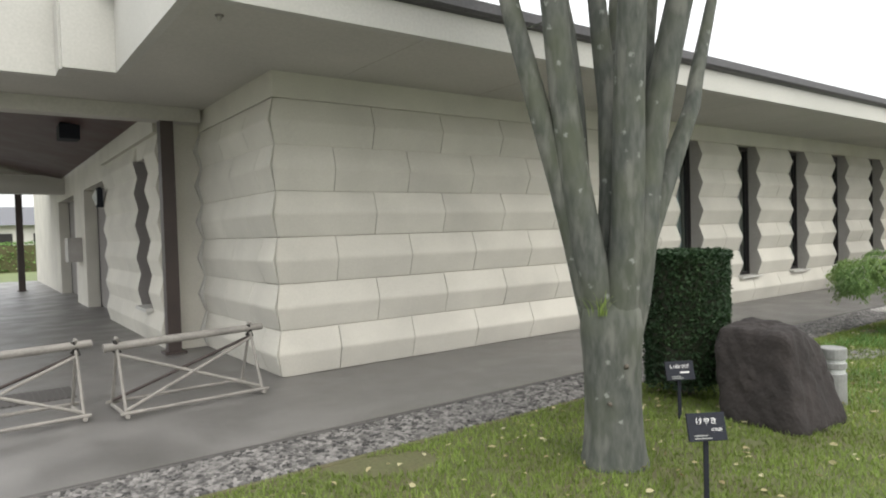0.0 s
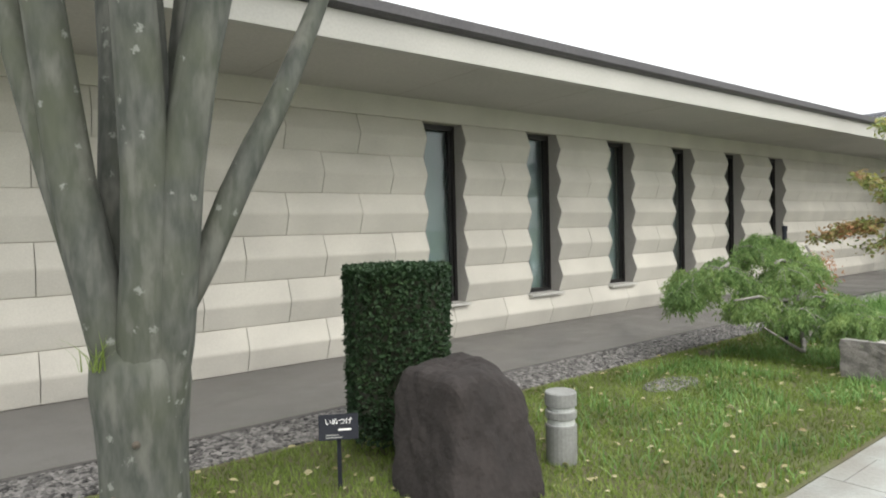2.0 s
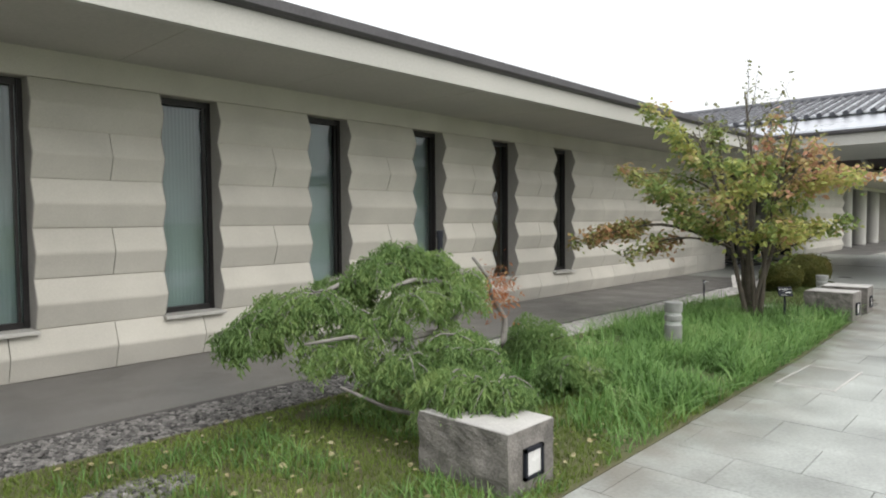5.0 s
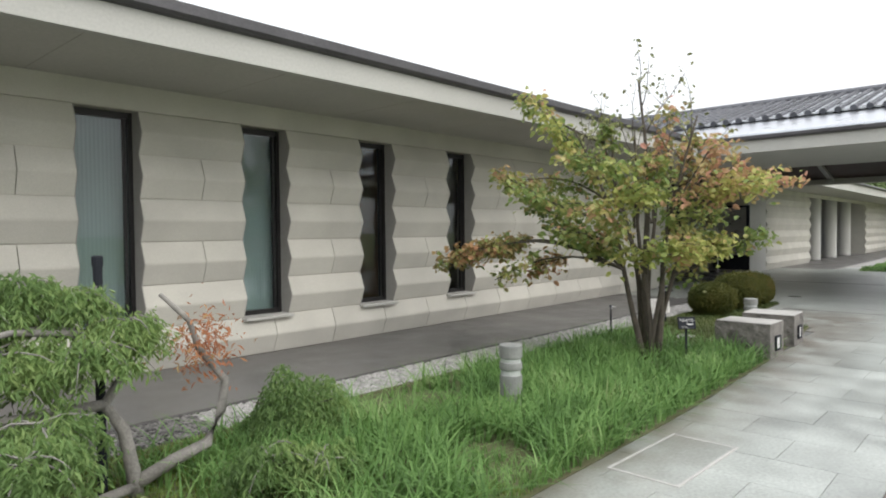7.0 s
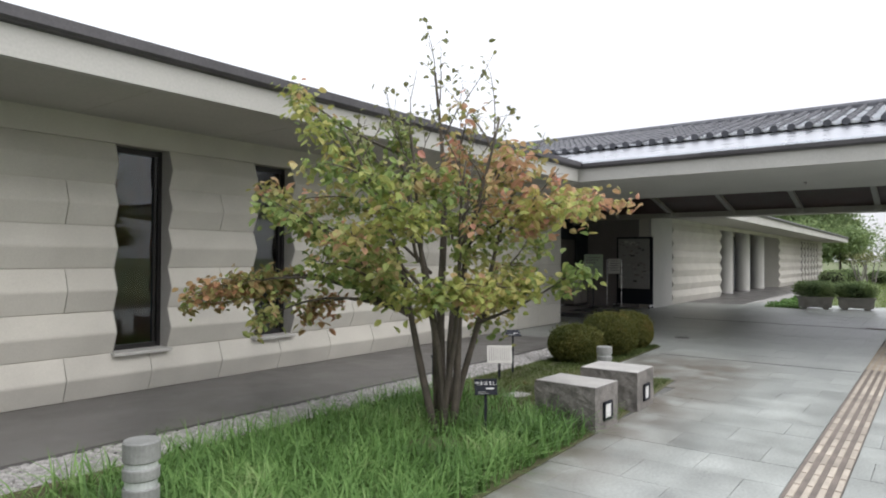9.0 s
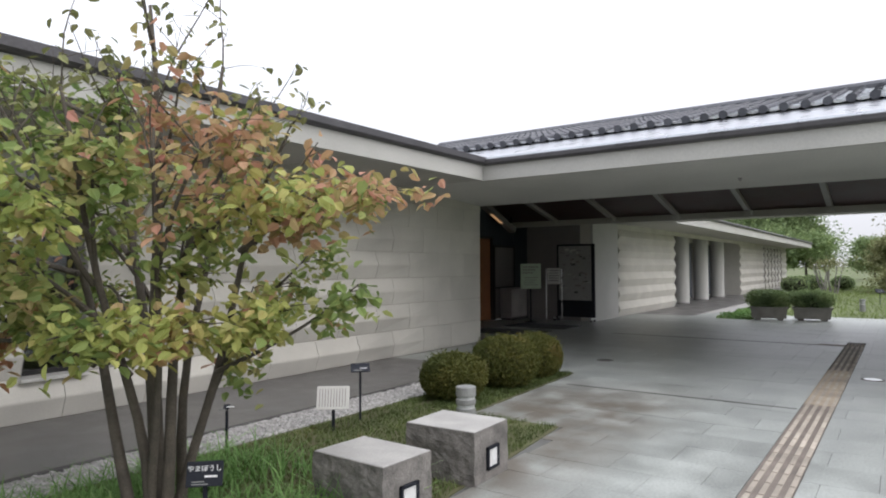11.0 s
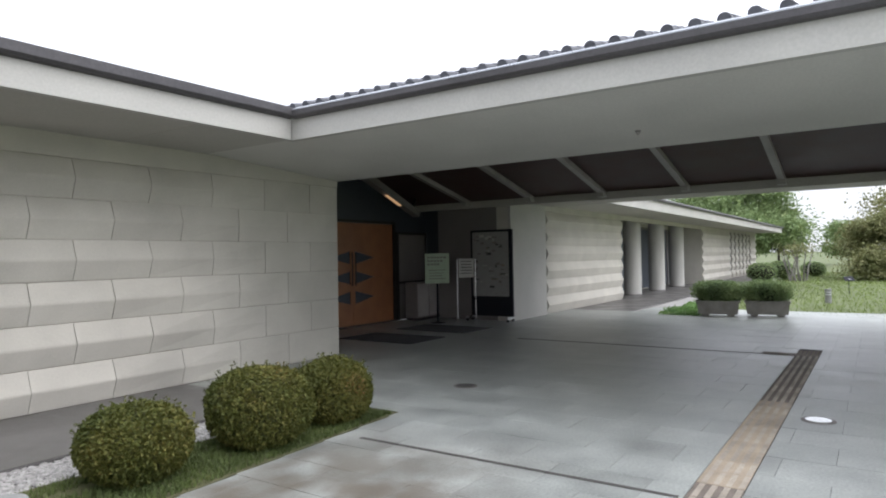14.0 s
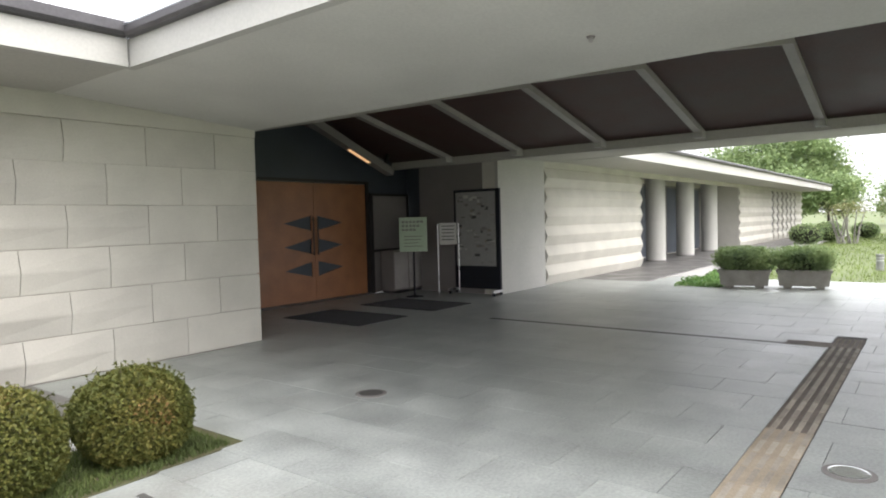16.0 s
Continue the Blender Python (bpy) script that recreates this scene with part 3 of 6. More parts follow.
# ---- windows of the front wall ----
def window(i, x0, blind):
    w = thing("window_%d" % (i + 1), x0 + WW / 2, YJ, J[1], "tall narrow window in a dark bronze frame, jagged stone reveals" if blind else "tall narrow unlit window in a dark bronze frame", "window", kind="structure")
    T = w.matrix_basis.inverted()
    d, zt = 0.17, J[6]
    y = YJ + d
    fr = MB()
    for a, b, c, e in ((x0 + 0.006, x0 + 0.05, J[1], zt), (x0 + WW - 0.052, x0 + WW - 0.006, J[1], zt), (x0 + 0.05, x0 + WW - 0.06, zt - 0.07, zt - 0.002), (x0 + 0.05, x0 + WW - 0.06, J[1] + 0.002, J[1] + 0.06)):
        fr.box(a, y - 0.02, c, b, y + 0.06, e)
    part("window_frame", fr, FRAME, w, at=T.copy())
    part("mullion", MB().box(x0 + WW - 0.098, y - 0.005, J[1] + 0.06, x0 + WW - 0.072, y + 0.05, zt - 0.07), FRAME, w, at=T.copy())
    p = part("pane", MB().box(x0 + 0.05, y + 0.015, J[1] + 0.05, x0 + WW - 0.055, y + 0.023, zt - 0.06), GLASS, w, at=T.copy())
    p.visible_shadow = False
    s = MB()
    s.chamfer(x0 - 0.025, YJ - 0.095, J[1] - 0.035, x0 + WW + 0.015, YJ + d, J[1] + 0.0015, 0.006)
    part("window_sill", s, FASCIA, w, "pale stone sill", at=T.copy())
    # reveals take the darkened stone, so their shade is partly painted
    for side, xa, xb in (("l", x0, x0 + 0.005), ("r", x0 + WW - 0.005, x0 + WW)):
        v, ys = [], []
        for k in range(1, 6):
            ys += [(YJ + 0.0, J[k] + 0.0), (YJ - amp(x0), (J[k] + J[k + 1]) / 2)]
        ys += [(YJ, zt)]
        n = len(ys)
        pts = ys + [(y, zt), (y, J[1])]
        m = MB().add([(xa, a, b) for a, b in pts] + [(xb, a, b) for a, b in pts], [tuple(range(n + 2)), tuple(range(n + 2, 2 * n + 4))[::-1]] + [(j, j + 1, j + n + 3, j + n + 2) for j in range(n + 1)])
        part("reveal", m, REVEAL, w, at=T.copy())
    if blind:
        b = MB()
        for q in range(22):
            xa = x0 - 0.1 + q * 0.042
            b.add([(xa, y + 0.16, J[1] - 0.02), (xa + 0.021, y + 0.163, J[1] - 0.02), (xa + 0.021, y + 0.163, zt), (xa, y + 0.16, zt),
                   (xa + 0.042, y + 0.16, J[1] - 0.02), (xa + 0.042, y + 0.16, zt)], [(0, 1, 2, 3), (1, 4, 5, 2)])
        part("blind", b, BLIND, w, "pale drawn blind", at=T.copy())
    return w


for i, x in enumerate(WIN):
    window(i, x, i < 4)

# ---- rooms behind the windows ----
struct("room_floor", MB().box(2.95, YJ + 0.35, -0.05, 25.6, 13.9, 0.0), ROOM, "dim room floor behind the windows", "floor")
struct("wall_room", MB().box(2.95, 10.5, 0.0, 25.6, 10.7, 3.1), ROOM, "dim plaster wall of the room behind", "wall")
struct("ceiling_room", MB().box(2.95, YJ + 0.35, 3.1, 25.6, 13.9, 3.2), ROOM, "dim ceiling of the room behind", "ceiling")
for xa, xb in ((14.2, 14.3), (16.3, 16.4)):
    struct("wall_partition", MB().box(xa, YJ + 0.35, 0, xb, 10.5, 3.1), WOOD, "brown partition seen through the glass", "wall")

# ---- eaves and roofs ----
EY, EZ = 4.60, 3.11


def eave(name, pts_in, label):
    return struct(name, MB().prism(pts_in, EZ, EZ + 0.03), SOFFIT, label, "ceiling")


eave("soffit_front", [(1.42, EY + 0.02), (23.36, EY + 0.02), (23.36, YJ + 0.4), (1.42, YJ + 0.4)], "smooth cream soffit under the deep eave")
eave("soffit_porch", [(1.42, YJ + 0.4), (2.95, YJ + 0.4), (2.95, 9.0), (-0.6, 9.0), (-0.6, 7.52), (0.94, 7.52), (0.94, 7.16), (1.42, 7.16)], "cream soffit of the first porch")
for k in range(12):
    part("seam", MB().box(3.4 + 1.87 * k, EY + 0.10, EZ - 0.002, 3.408 + 1.87 * k, YJ - 0.05, EZ + 0.003), MORTAR, bpy.data.objects["soffit_front"])
fas = struct("fascia_front", MB().box(1.38, EY, EZ - 0.012, 23.32, EY + 0.09, 3.35), FASCIA, "cream concrete eave fascia", "fascia")
struct("fascia_gable", MB().box(1.38, EY + 0.09, EZ - 0.012, 1.47, 7.16, 3.9), FASCIA, "cream eave fascia beside the first porch", "fascia")
struct("fascia_porch", MB().box(0.92, 7.10, EZ - 0.012, 1.38, 7.19, 3.9).box(0.90, 7.19, EZ - 0.012, 0.99, 7.48, 3.9).box(-0.6, 7.48, EZ - 0.02, 0.90, 7.57, 3.9), FASCIA, "stepped cream fascia of the first porch", "fascia")
gut = MB().add([(x, EY + y, z) for x in (1.36, 23.30) for y, z in ((0.02, 3.352), (-0.06, 3.362), (-0.09, 3.385), (-0.095, 3.475), (-0.075, 3.48), (-0.065, 3.42), (0.06, 3.40), (0.06, 3.50), (0.10, 3.50), (0.10, 3.345))],
               [(i, i + 1, i + 11, i + 10) for i in range(9)] + [tuple(range(10))[::-1], tuple(range(10, 20))])
tagged(part("gutter", gut, GUTTER), "dark metal gutter along the eave", "gutter", kind="structure")
struct("roof_front", MB().add([(1.4, EY + 0.05, 3.5), (25, EY + 0.05, 3.5), (25, 10.2, 4.9), (1.4, 10.2, 4.9), (25, 16, 3.5), (1.4, 16, 3.5)], [(0, 1, 2, 3), (3, 2, 4, 5)]), TILE, "low dark roof over the long wing", "roof")
struct("wall_back", MB().box(2.7, 13.9, 0, 25.9, 14.1, 3.5), STONE, "plain rear wall of the long wing", "wall")

# ---- first porch ----
struct("beam_porch", MB().box(-0.6, 8.62, 2.93, 2.60, 8.86, 3.108), SOFFIT, "deep grey beam across the porch", "beam")
p = thing("porch_post", 2.19, 8.72, 0, "dark brown steel post under the porch beam", "post")
part("shaft", MB().box(-0.08, -0.08, 0.02, 0.08, 0.08, 2.94), POST, p)
part("base_plate", MB().chamfer(-0.13, -0.13, 0, 0.13, 0.13, 0.03, 0.006), POST, p)
sideW = MB()
for a, b, z0, z1 in ((9.1, 9.80, 0, 3.4), (9.80, 10.5, 0, J[1]), (9.80, 10.5, 2.62, 3.4), (10.5, 13.4, 0, 3.4), (13.4, 16.2, 2.6, 3.4), (16.2, 17.9, 0, 3.4), (17.9, 21.3, 2.6, 3.4), (21.3, 30, 0, 3.4)):
    sideW.box(2.19, a, z0 - 0.01, 2.5, b, z1)
side = struct("wall_porch_side", sideW, STONE, "pale ridged stone porch wall with a slit window", "wall")
part("frieze", MB().box(2.12, 9.1, J[6] + 0.006, 2.189, 13.36, 3.3), STONE, side)
sl = thing("slit_window", 2.19, 10.15, J[1], "tall slit window with jagged stone reveals", "window", kind="structure")
# stone jambs in dark grey, which paints the shade within the slit
for nm, yj in (("jamb_outer", -0.352), ("jamb_inner", 0.348)):
    zig = [(-0.005 - 0.055 * (k % 2), (J[1 + k // 2] + (0.2375 if k % 2 else 0.0)) - J[1]) for k in range(10)] + [(-0.005, 2.145)]
    pts = zig + [(0.28, 2.145), (0.28, 0.0)]
    n = len(pts)
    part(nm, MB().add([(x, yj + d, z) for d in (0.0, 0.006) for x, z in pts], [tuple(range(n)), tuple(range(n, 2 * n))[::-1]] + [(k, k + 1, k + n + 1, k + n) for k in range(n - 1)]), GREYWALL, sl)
part("back_panel", MB().box(0.26, -0.345, 0, 0.29, 0.347, 2.145), FRAME, sl)
part("window_sill", MB().chamfer(-0.10, -0.36, -0.04, 0.2, 0.36, 0.01, 0.005), FASCIA, sl)
for i, (a, b) in enumerate(((13.4, 16.2), (17.9, 21.3))):
    d = thing("door_%d" % (i + 1), 2.5, (a + b) / 2, 0, "recessed grey service door off the porch", "door", kind="structure")
    part("leaf", MB().box(-0.05, -(b - a) / 2, 0.02, 0.0, (b - a) / 2, 2.6), GREYWALL, d)
    part("handle", MB().box(-0.09, -0.6, 1.0, -0.05, -0.57, 1.2), CHROME, d)
    part("frame", MB().box(-0.06, -(b - a) / 2, 0, -0.02, -(b - a) / 2 + 0.08, 2.6).box(-0.06, (b - a) / 2 - 0.08, 0, -0.02, (b - a) / 2, 2.6), FRAME, d)
struct("ceiling_porch", MB().add([(2.12, 8.9, 3.12), (2.12, 24, 3.12), (0.2, 24, 3.5), (0.2, 8.9, 3.5), (-0.6, 8.9, 3.34), (-0.6, 24, 3.34)], [(0, 1, 2, 3), (3, 2, 5, 4)]), CEIL, "dark red board ceiling of the first porch", "ceiling")
struct("roof_porch", MB().add([(2.6, 4.65, 3.9), (2.6, 24, 3.9), (0.2, 24, 4.5), (0.2, 7.5, 4.5), (-0.6, 7.5, 4.3), (-0.6, 24, 4.3), (0.95, 7.5, 3.9)], [(0, 1, 2, 3, 6), (3, 2, 5, 4)]), TILE, "dark roof of the first porch", "roof")
struct("beam_porch_far", MB().box(-0.6, 19.6, 2.72, 2.19, 19.9, 3.2), SOFFIT, "pale beam at the far end of the porch", "beam")
p = thing("porch_post", 1.36, 23.6, 0, "dark brown steel post at the far end of the porch", "post")
part("shaft", MB().box(-0.09, -0.09, 0.02, 0.09, 0.09, 3.2), POST, p)
part("base_plate", MB().chamfer(-0.13, -0.13, 0, 0.13, 0.13, 0.03, 0.006), POST, p)
bx = thing("ceiling_speaker", 1.43, 11.5, 3.12, "dark box fixture under the porch ceiling", "fixture")
part("body", MB().chamfer(-0.14, -0.18, -0.10, 0.14, 0.18, 0.14, 0.02), SIGN, bx)
bl = thing("wall_lamp", 2.12, 13.25, 2.25, "small black and white bracket lamp", "lamp")
part("housing", MB().chamfer(-0.10, -0.10, -0.18, 0.0, 0.10, 0.18, 0.03), SIGN, bl)
part("lens", MB().add([(-0.10, -0.07, -0.14), (-0.10, 0.07, -0.14), (-0.10, 0.07, 0.14), (-0.10, -0.07, 0.14), (-0.17, 0, 0)], [(0, 1, 4), (1, 2, 4), (2, 3, 4), (3, 0, 4)]), BANDW, bl)
pb = thing("meter_box", 2.15, 17.0, 1.0, "grey metal box on the porch wall", "box")
part("body", MB().chamfer(-0.25, -0.3, 0, 0.04, 0.3, 0.55, 0.015), RAFTER, pb)

# ---- the covered passage across the path ----
X0, X1, XR, X2, X3 = 23.34, 25.94, 28.9, 31.9, 34.6
YE = -11.0
soff = MB()
soff.add([(X0 + 0.02, EY + 0.04, 3.11), (X0 + 0.02, YE, 3.11), (X1, YE, 2.95), (X1, 6.3, 2.95), (X0 + 0.02, 6.3, 3.11)], [(0, 1, 2, 3, 4)])
soff.add([(X1, YE, 2.95), (X1, 6.3, 2.95), (X1, 6.3, 3.06), (X1, YE, 3.06)], [(0, 1, 2, 3)])
struct("soffit_passage", soff, PASSAGE, "smooth cream soffit of the covered passage", "ceiling")
sf2 = MB().add([(X2, YE, 2.95), (X2, 6.3, 2.95), (X3, 6.3, 3.0), (X3, YE, 3.0)], [(0, 1, 2, 3)])
sf2.box(X2 - 0.14, YE, 2.86, X2, 8.99, 3.02)
struct("soffit_passage_far", sf2, SOFFIT, "far soffit and edge beam of the passage", "ceiling")
struct("fascia_passage", MB().box(X0, YE, EZ - 0.012, X0 + 0.09, EY + 0.09, 3.35), FASCIA, "cream concrete fascia of the covered passage", "fascia")
struct("fascia_passage_far", MB().box(X3 - 0.09, YE, EZ - 0.012, X3, EY, 3.43), FASCIA, "far fascia of the covered passage", "fascia")
g2 = MB().add([(X0 + x, y, z) for y in (YE, EY - 0.05) for x, z in ((0.02, 3.345), (-0.06, 3.355), (-0.085, 3.38), (-0.09, 3.435), (-0.075, 3.44), (-0.06, 3.41), (0.06, 3.40), (0.06, 3.44), (0.10, 3.44), (0.10, 3.365))],
              [(i, i + 10, i + 11, i + 1) for i in range(9)] + [tuple(range(10)), tuple(range(10, 20))[::-1]])
tagged(part("gutter", g2, GUTTER), "dark metal gutter of the covered passage", "gutter", kind="structure")
struct("flashing_passage", MB().add([(X0 + 0.03, YE, 3.50), (X0 + 0.03, 6.3, 3.50), (25.10, 6.3, 4.00), (25.10, YE, 4.00), (X0 + 0.0, YE, 3.435), (X0 + 0.0, 6.3, 3.435)], [(0, 3, 2, 1), (0, 1, 5, 4)]), FLASH, "bright metal eave flashing under the roof tiles", "flashing")
# added bright tube that draws the glint along the gutter's edge
struct("gutter_highlight", MB().tube([(X0 - 0.083, YE, 3.444), (X0 - 0.083, EY - 0.09, 3.444)], [0.012, 0.012], 8), FLASH, "bright strip standing for the highlight on the passage gutter's lip", "gutter")
cl = MB()
for k in range(26):
    xa, xb = X1 + (XR - X1) * k / 26, X1 + (XR - X1) * (k + 1) / 26
    f = lambda x: 3.03 + 0.66 * (x - X1) / (XR - X1)
    cl.add([(xa + 0.004, YE, f(xa)), (xb - 0.004, YE, f(xb)), (xb - 0.004, 9.0, f(xb)), (xa + 0.004, 9.0, f(xa))], [(3, 2, 1, 0)])
    xa, xb = XR + (X2 - XR) * k / 26, XR + (X2 - XR) * (k + 1) / 26
    f = lambda x: 3.69 - 0.69 * (x - XR) / (X2 - XR)
    cl.add([(xa + 0.004, YE, f(xa)), (xb - 0.004, YE, f(xb)), (xb - 0.004, 9.0, f(xb)), (xa + 0.004, 9.0, f(xa))], [(3, 2, 1, 0)])
cl.add([(X1, YE, 3.06), (XR, YE, 3.72), (XR, 9, 3.72), (X1, 9, 3.06), (X2, YE, 3.03), (X2, 9, 3.03)], [(3, 2, 1, 0), (2, 5, 4, 1)])
struct("ceiling_passage", cl, CEIL, "dark red board ceiling pitched to a ridge", "ceiling")
for yr in [0.16 + 1.775 * k for k in range(-6, 5)]:
    rf = thing("rafter", XR, yr, 3.69, "grey steel rafter with a small box at its foot", "rafter", "rafters of the covered passage")
    for s, xe, ze in ((1, X2 - 0.16, 3.03), (-1, X1 + 0.02, 3.05)):
        a, b = Vector((0, 0, -0.005)), Vector((xe - XR, 0, ze - 3.69))
        part("bar", MB().add([tuple(p + Vector((0, y, z))) for p in (a, b) for y, z in ((-0.06, 0), (0.06, 0), (0.06, -0.10), (-0.06, -0.10))],
                             [(0, 1, 5, 4), (1, 2, 6, 5), (2, 3, 7, 6), (3, 0, 4, 7), (3, 2, 1, 0), (4, 5, 6, 7)]), RAFTER, rf)
    part("foot_box", MB().chamfer(X2 - 0.40 - XR, -0.075, 3.00 - 3.69 - 0.10, X2 - 0.17 - XR, 0.075, 3.0 - 3.69 + 0.02, 0.01), FASCIA, rf)

for kx, ky, kz in ((25.03, 0.87, 3.006), (1.73, 4.97, 3.11)):
    kn = thing("soffit_sensor", kx, ky, kz, "small round grey fitting under the soffit", "fixture", "small soffit fittings")
    part("base", MB().lathe([(0.028, -0.012), (0.034, 0.0), (0.034, 0.01)], 16), GREYWALL, kn)
    part("knob", MB().lathe([(0.008, -0.045), (0.018, -0.035), (0.018, -0.012)], 14), RAFTER, kn)

# roof tiles of the passage: round covers between stepped, hollow pans
TX, TZ, TP, TRUN, TSLOPE = 24.98, 4.02, 0.29, 4.05, -14.6
rt = struct("roof_passage", MB().add([(25.02, YE, 3.97), (25.02, 9.5, 3.97), (XR, 9.5, 4.98), (XR, YE, 4.98), (34.2, YE, 3.6), (34.2, 9.5, 3.6)], [(0, 3, 2, 1), (2, 3, 4, 5)]), TILE, "grey tiled roof of the covered passage", "roof")
cov, pan = MB(), MB()
for k in range(14):
    xa, lift = k * TRUN / 14, 0.010
    xb = xa + TRUN / 14 + 0.02
    ring = [(0.060 * math.cos(math.pi * q / 7), 0.064 * math.sin(math.pi * q / 7) + 0.02) for q in range(8)]
    cov.add([(xa, y, z + lift) for y, z in ring] + [(xb, y * 0.94, z) for y, z in ring], [(q, q + 8, q + 9, q + 1) for q in range(7)] + [tuple(range(8))])
    hollow = [(-0.150 + 0.3 * q / 6, 0.055 * (abs(q - 3) / 3) ** 2 - 0.005) for q in range(7)]
    pan.add([(xa, y, z + 0.022) for y, z in hollow] + [(xb, y, z - 0.004) for y, z in hollow] + [(xa, y, z - 0.012) for y, z in hollow],
            [(q, q + 7, q + 8, q + 1) for q in range(6)] + [(q, q + 1, q + 15, q + 14) for q in range(6)])
# pans far paler than covers: their sky glint is put into the colour
covme, panme = cov.mesh("cover_row", TILE), pan.mesh("pan_row", PANTILE)
disc = MB().add([(x, 0.070 * math.cos(2 * math.pi * q / 14), 0.03 + 0.066 * math.sin(2 * math.pi * q / 14)) for x in (-0.03, 0.0) for q in range(14)],
                [tuple(range(14)), tuple(range(14, 28))[::-1]] + [(q, q + 14, (q + 1) % 14 + 14, (q + 1) % 14) for q in range(14)]).mesh("end_disc", TILE)
for k in range(69):
    y = YE + 0.2 + TP * k
    part("cover_row", covme, TILE, rt, at=pose(TX, y, TZ, 0, TSLOPE, 0))
    part("pan_row", panme, PANTILE, rt, at=pose(TX + 0.03, y + TP / 2, TZ, 0, TSLOPE, 0))
    part("end_disc", disc, TILE, rt, at=pose(TX, y, TZ, 0, TSLOPE, 0))
part("ridge", MB().tube([(XR, YE, 5.06), (XR, 9.5, 5.06)], [0.13, 0.13], 10).box(XR - 0.15, YE, 4.88, XR + 0.15, 9.5, 5.04), TILE, rt)

# ---- entrance recess ----
# plaster, oak and posters here have the recess's shade in their colours
struct("wall_entrance_side", MB().box(25.62, 6.42, 0, 25.935, 9.0, 3.1), STONE, "stone side wall of the entrance recess", "wall")
bw = MB().box(25.6, 9.1, 0, 27.86, 9.35, 3.8).box(31.0, 9.1, 2.3, 32.5, 9.35, 3.8).box(27.86, 9.1, 2.5, 31.0, 9.35, 3.8)
struct("wall_entrance_back", bw, DARKWALL, "dark wall above and beside the wooden doors", "wall")
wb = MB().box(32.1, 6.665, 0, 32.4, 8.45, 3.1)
struct("wall_notice", wb, GREYWALL, "grey plaster wall with recess shade in its colour, carries the notice board", "wall")
struct("wall_entrance_far", MB().box(32.4, 8.35, 0, 33.9, 9.4, 3.1), DARKWALL, "dark end of the entrance recess", "wall")


def diamond_leaf(s):
    """A door leaf with three three-cornered lights at its meeting edge; s is -1 or 1 for the side it hangs on."""
    m = MB()
    W, H, cz = 1.53, 2.46, [0.66, 1.14, 1.62]
    xi, xo, hh = 0.08, 0.80, 0.16
    for y0 in (0.0,):
        X = lambda x: s * x
        def quad(pts):
            v = [(X(x), y, z) for y in (-0.025, 0.025) for x, z in pts]
            n = len(pts)
            m.add(v, [tuple(range(n)), tuple(range(n, 2 * n))[::-1]] + [(i, i + n, (i + 1) % n + n, (i + 1) % n) for i in range(n)])
        quad([(0.004, 0), (xi, 0), (xi, H), (0.004, H)])
        quad([(xo, 0), (W, 0), (W, H), (xo, H)])
        zs = [0.0]
        for c in cz:
            zs += [c]
        lows = [[(xi, 0), (xo, 0), (xo, cz[0]), (xi, cz[0] - hh)]]
        for a, b in zip(cz, cz[1:]):
            lows.append([(xi, a + hh), (xo, a), (xo, b), (xi, b - hh)])
        lows.append([(xi, cz[2] + hh), (xo, cz[2]), (xo, H), (xi, H)])
        for q in lows:
            quad(q)
    return m


dr = thing("entrance_door", 29.42, 9.14, 0.03, "warm wooden double door with diamond lights", "door", kind="structure")
for s in (-1, 1):
    lf = part("leaf", diamond_leaf(s), WOOD, dr, "warm oak door leaf")
    for c in (0.66, 1.14, 1.62):
        part("light", MB().add([(s * 0.08, 0.0, c - 0.16), (s * 0.80, 0.0, c), (s * 0.08, 0.0, c + 0.16)], [(0, 1, 2)]), DARKWALL, lf, "dark three-cornered pane")
    part("pull", MB().tube([(s * 0.06, -0.07, 0.95), (s * 0.06, -0.07, 1.75)], [0.015, 0.015], 8).tube([(s * 0.06, -0.02, 1.0), (s * 0.06, -0.07, 1.0)], [0.01, 0.01], 6).tube([(s * 0.06, -0.02, 1.7), (s * 0.06, -0.07, 1.7)], [0.01, 0.01], 6), POST, lf)
part("frame", MB().box(-1.60, -0.08, 0, -1.535, 0.06, 2.52).box(1.535, -0.08, 0, 1.60, 0.06, 2.52).box(-1.6, -0.08, 2.47, 1.6, 0.06, 2.53), FRAME, dr)
part("threshold", MB().box(-1.6, -0.12, -0.03, 1.6, 0.06, 0.0), DRAIN, dr)
sp = thing("side_panel", 31.75, 9.05, 0, "grey glazed panel beside the wooden doors", "panel", kind="structure")
part("frame", MB().box(-0.70, -0.02, 0, -0.63, 0.04, 2.3).box(0.55, -0.02, 0, 0.62, 0.04, 2.3).box(-0.70, -0.02, 2.24, 0.62, 0.04, 2.3).box(-0.70, -0.02, 0.95, 0.62, 0.04, 1.01), FRAME, sp)
part("sheet", MB().box(-0.63, 0.0, 0.02, 0.55, 0.02, 2.24), GREYWALL, sp)
lk = thing("leaflet_cabinet", 31.72, 8.72, 0, "low pale metal cabinet, body colour darkened for the dim entrance", "cabinet")
part("body", MB().chamfer(-0.5, -0.18, 0.06, 0.5, 0.2, 0.98, 0.01), GREYWALL, lk)
for s in (-1, 1):
    part("door", MB().chamfer(s * 0.25 - 0.23, -0.20, 0.10, s * 0.25 + 0.23, -0.18, 0.94, 0.003), RAFTER, lk)
part("plinth", MB().box(-0.48, -0.16, 0, 0.48, 0.18, 0.06), FRAME, lk)
ps = thing("sign_stand", 31.0, 7.75, 0, "pale green notice on a black stand", "sign stand", rz=-52)
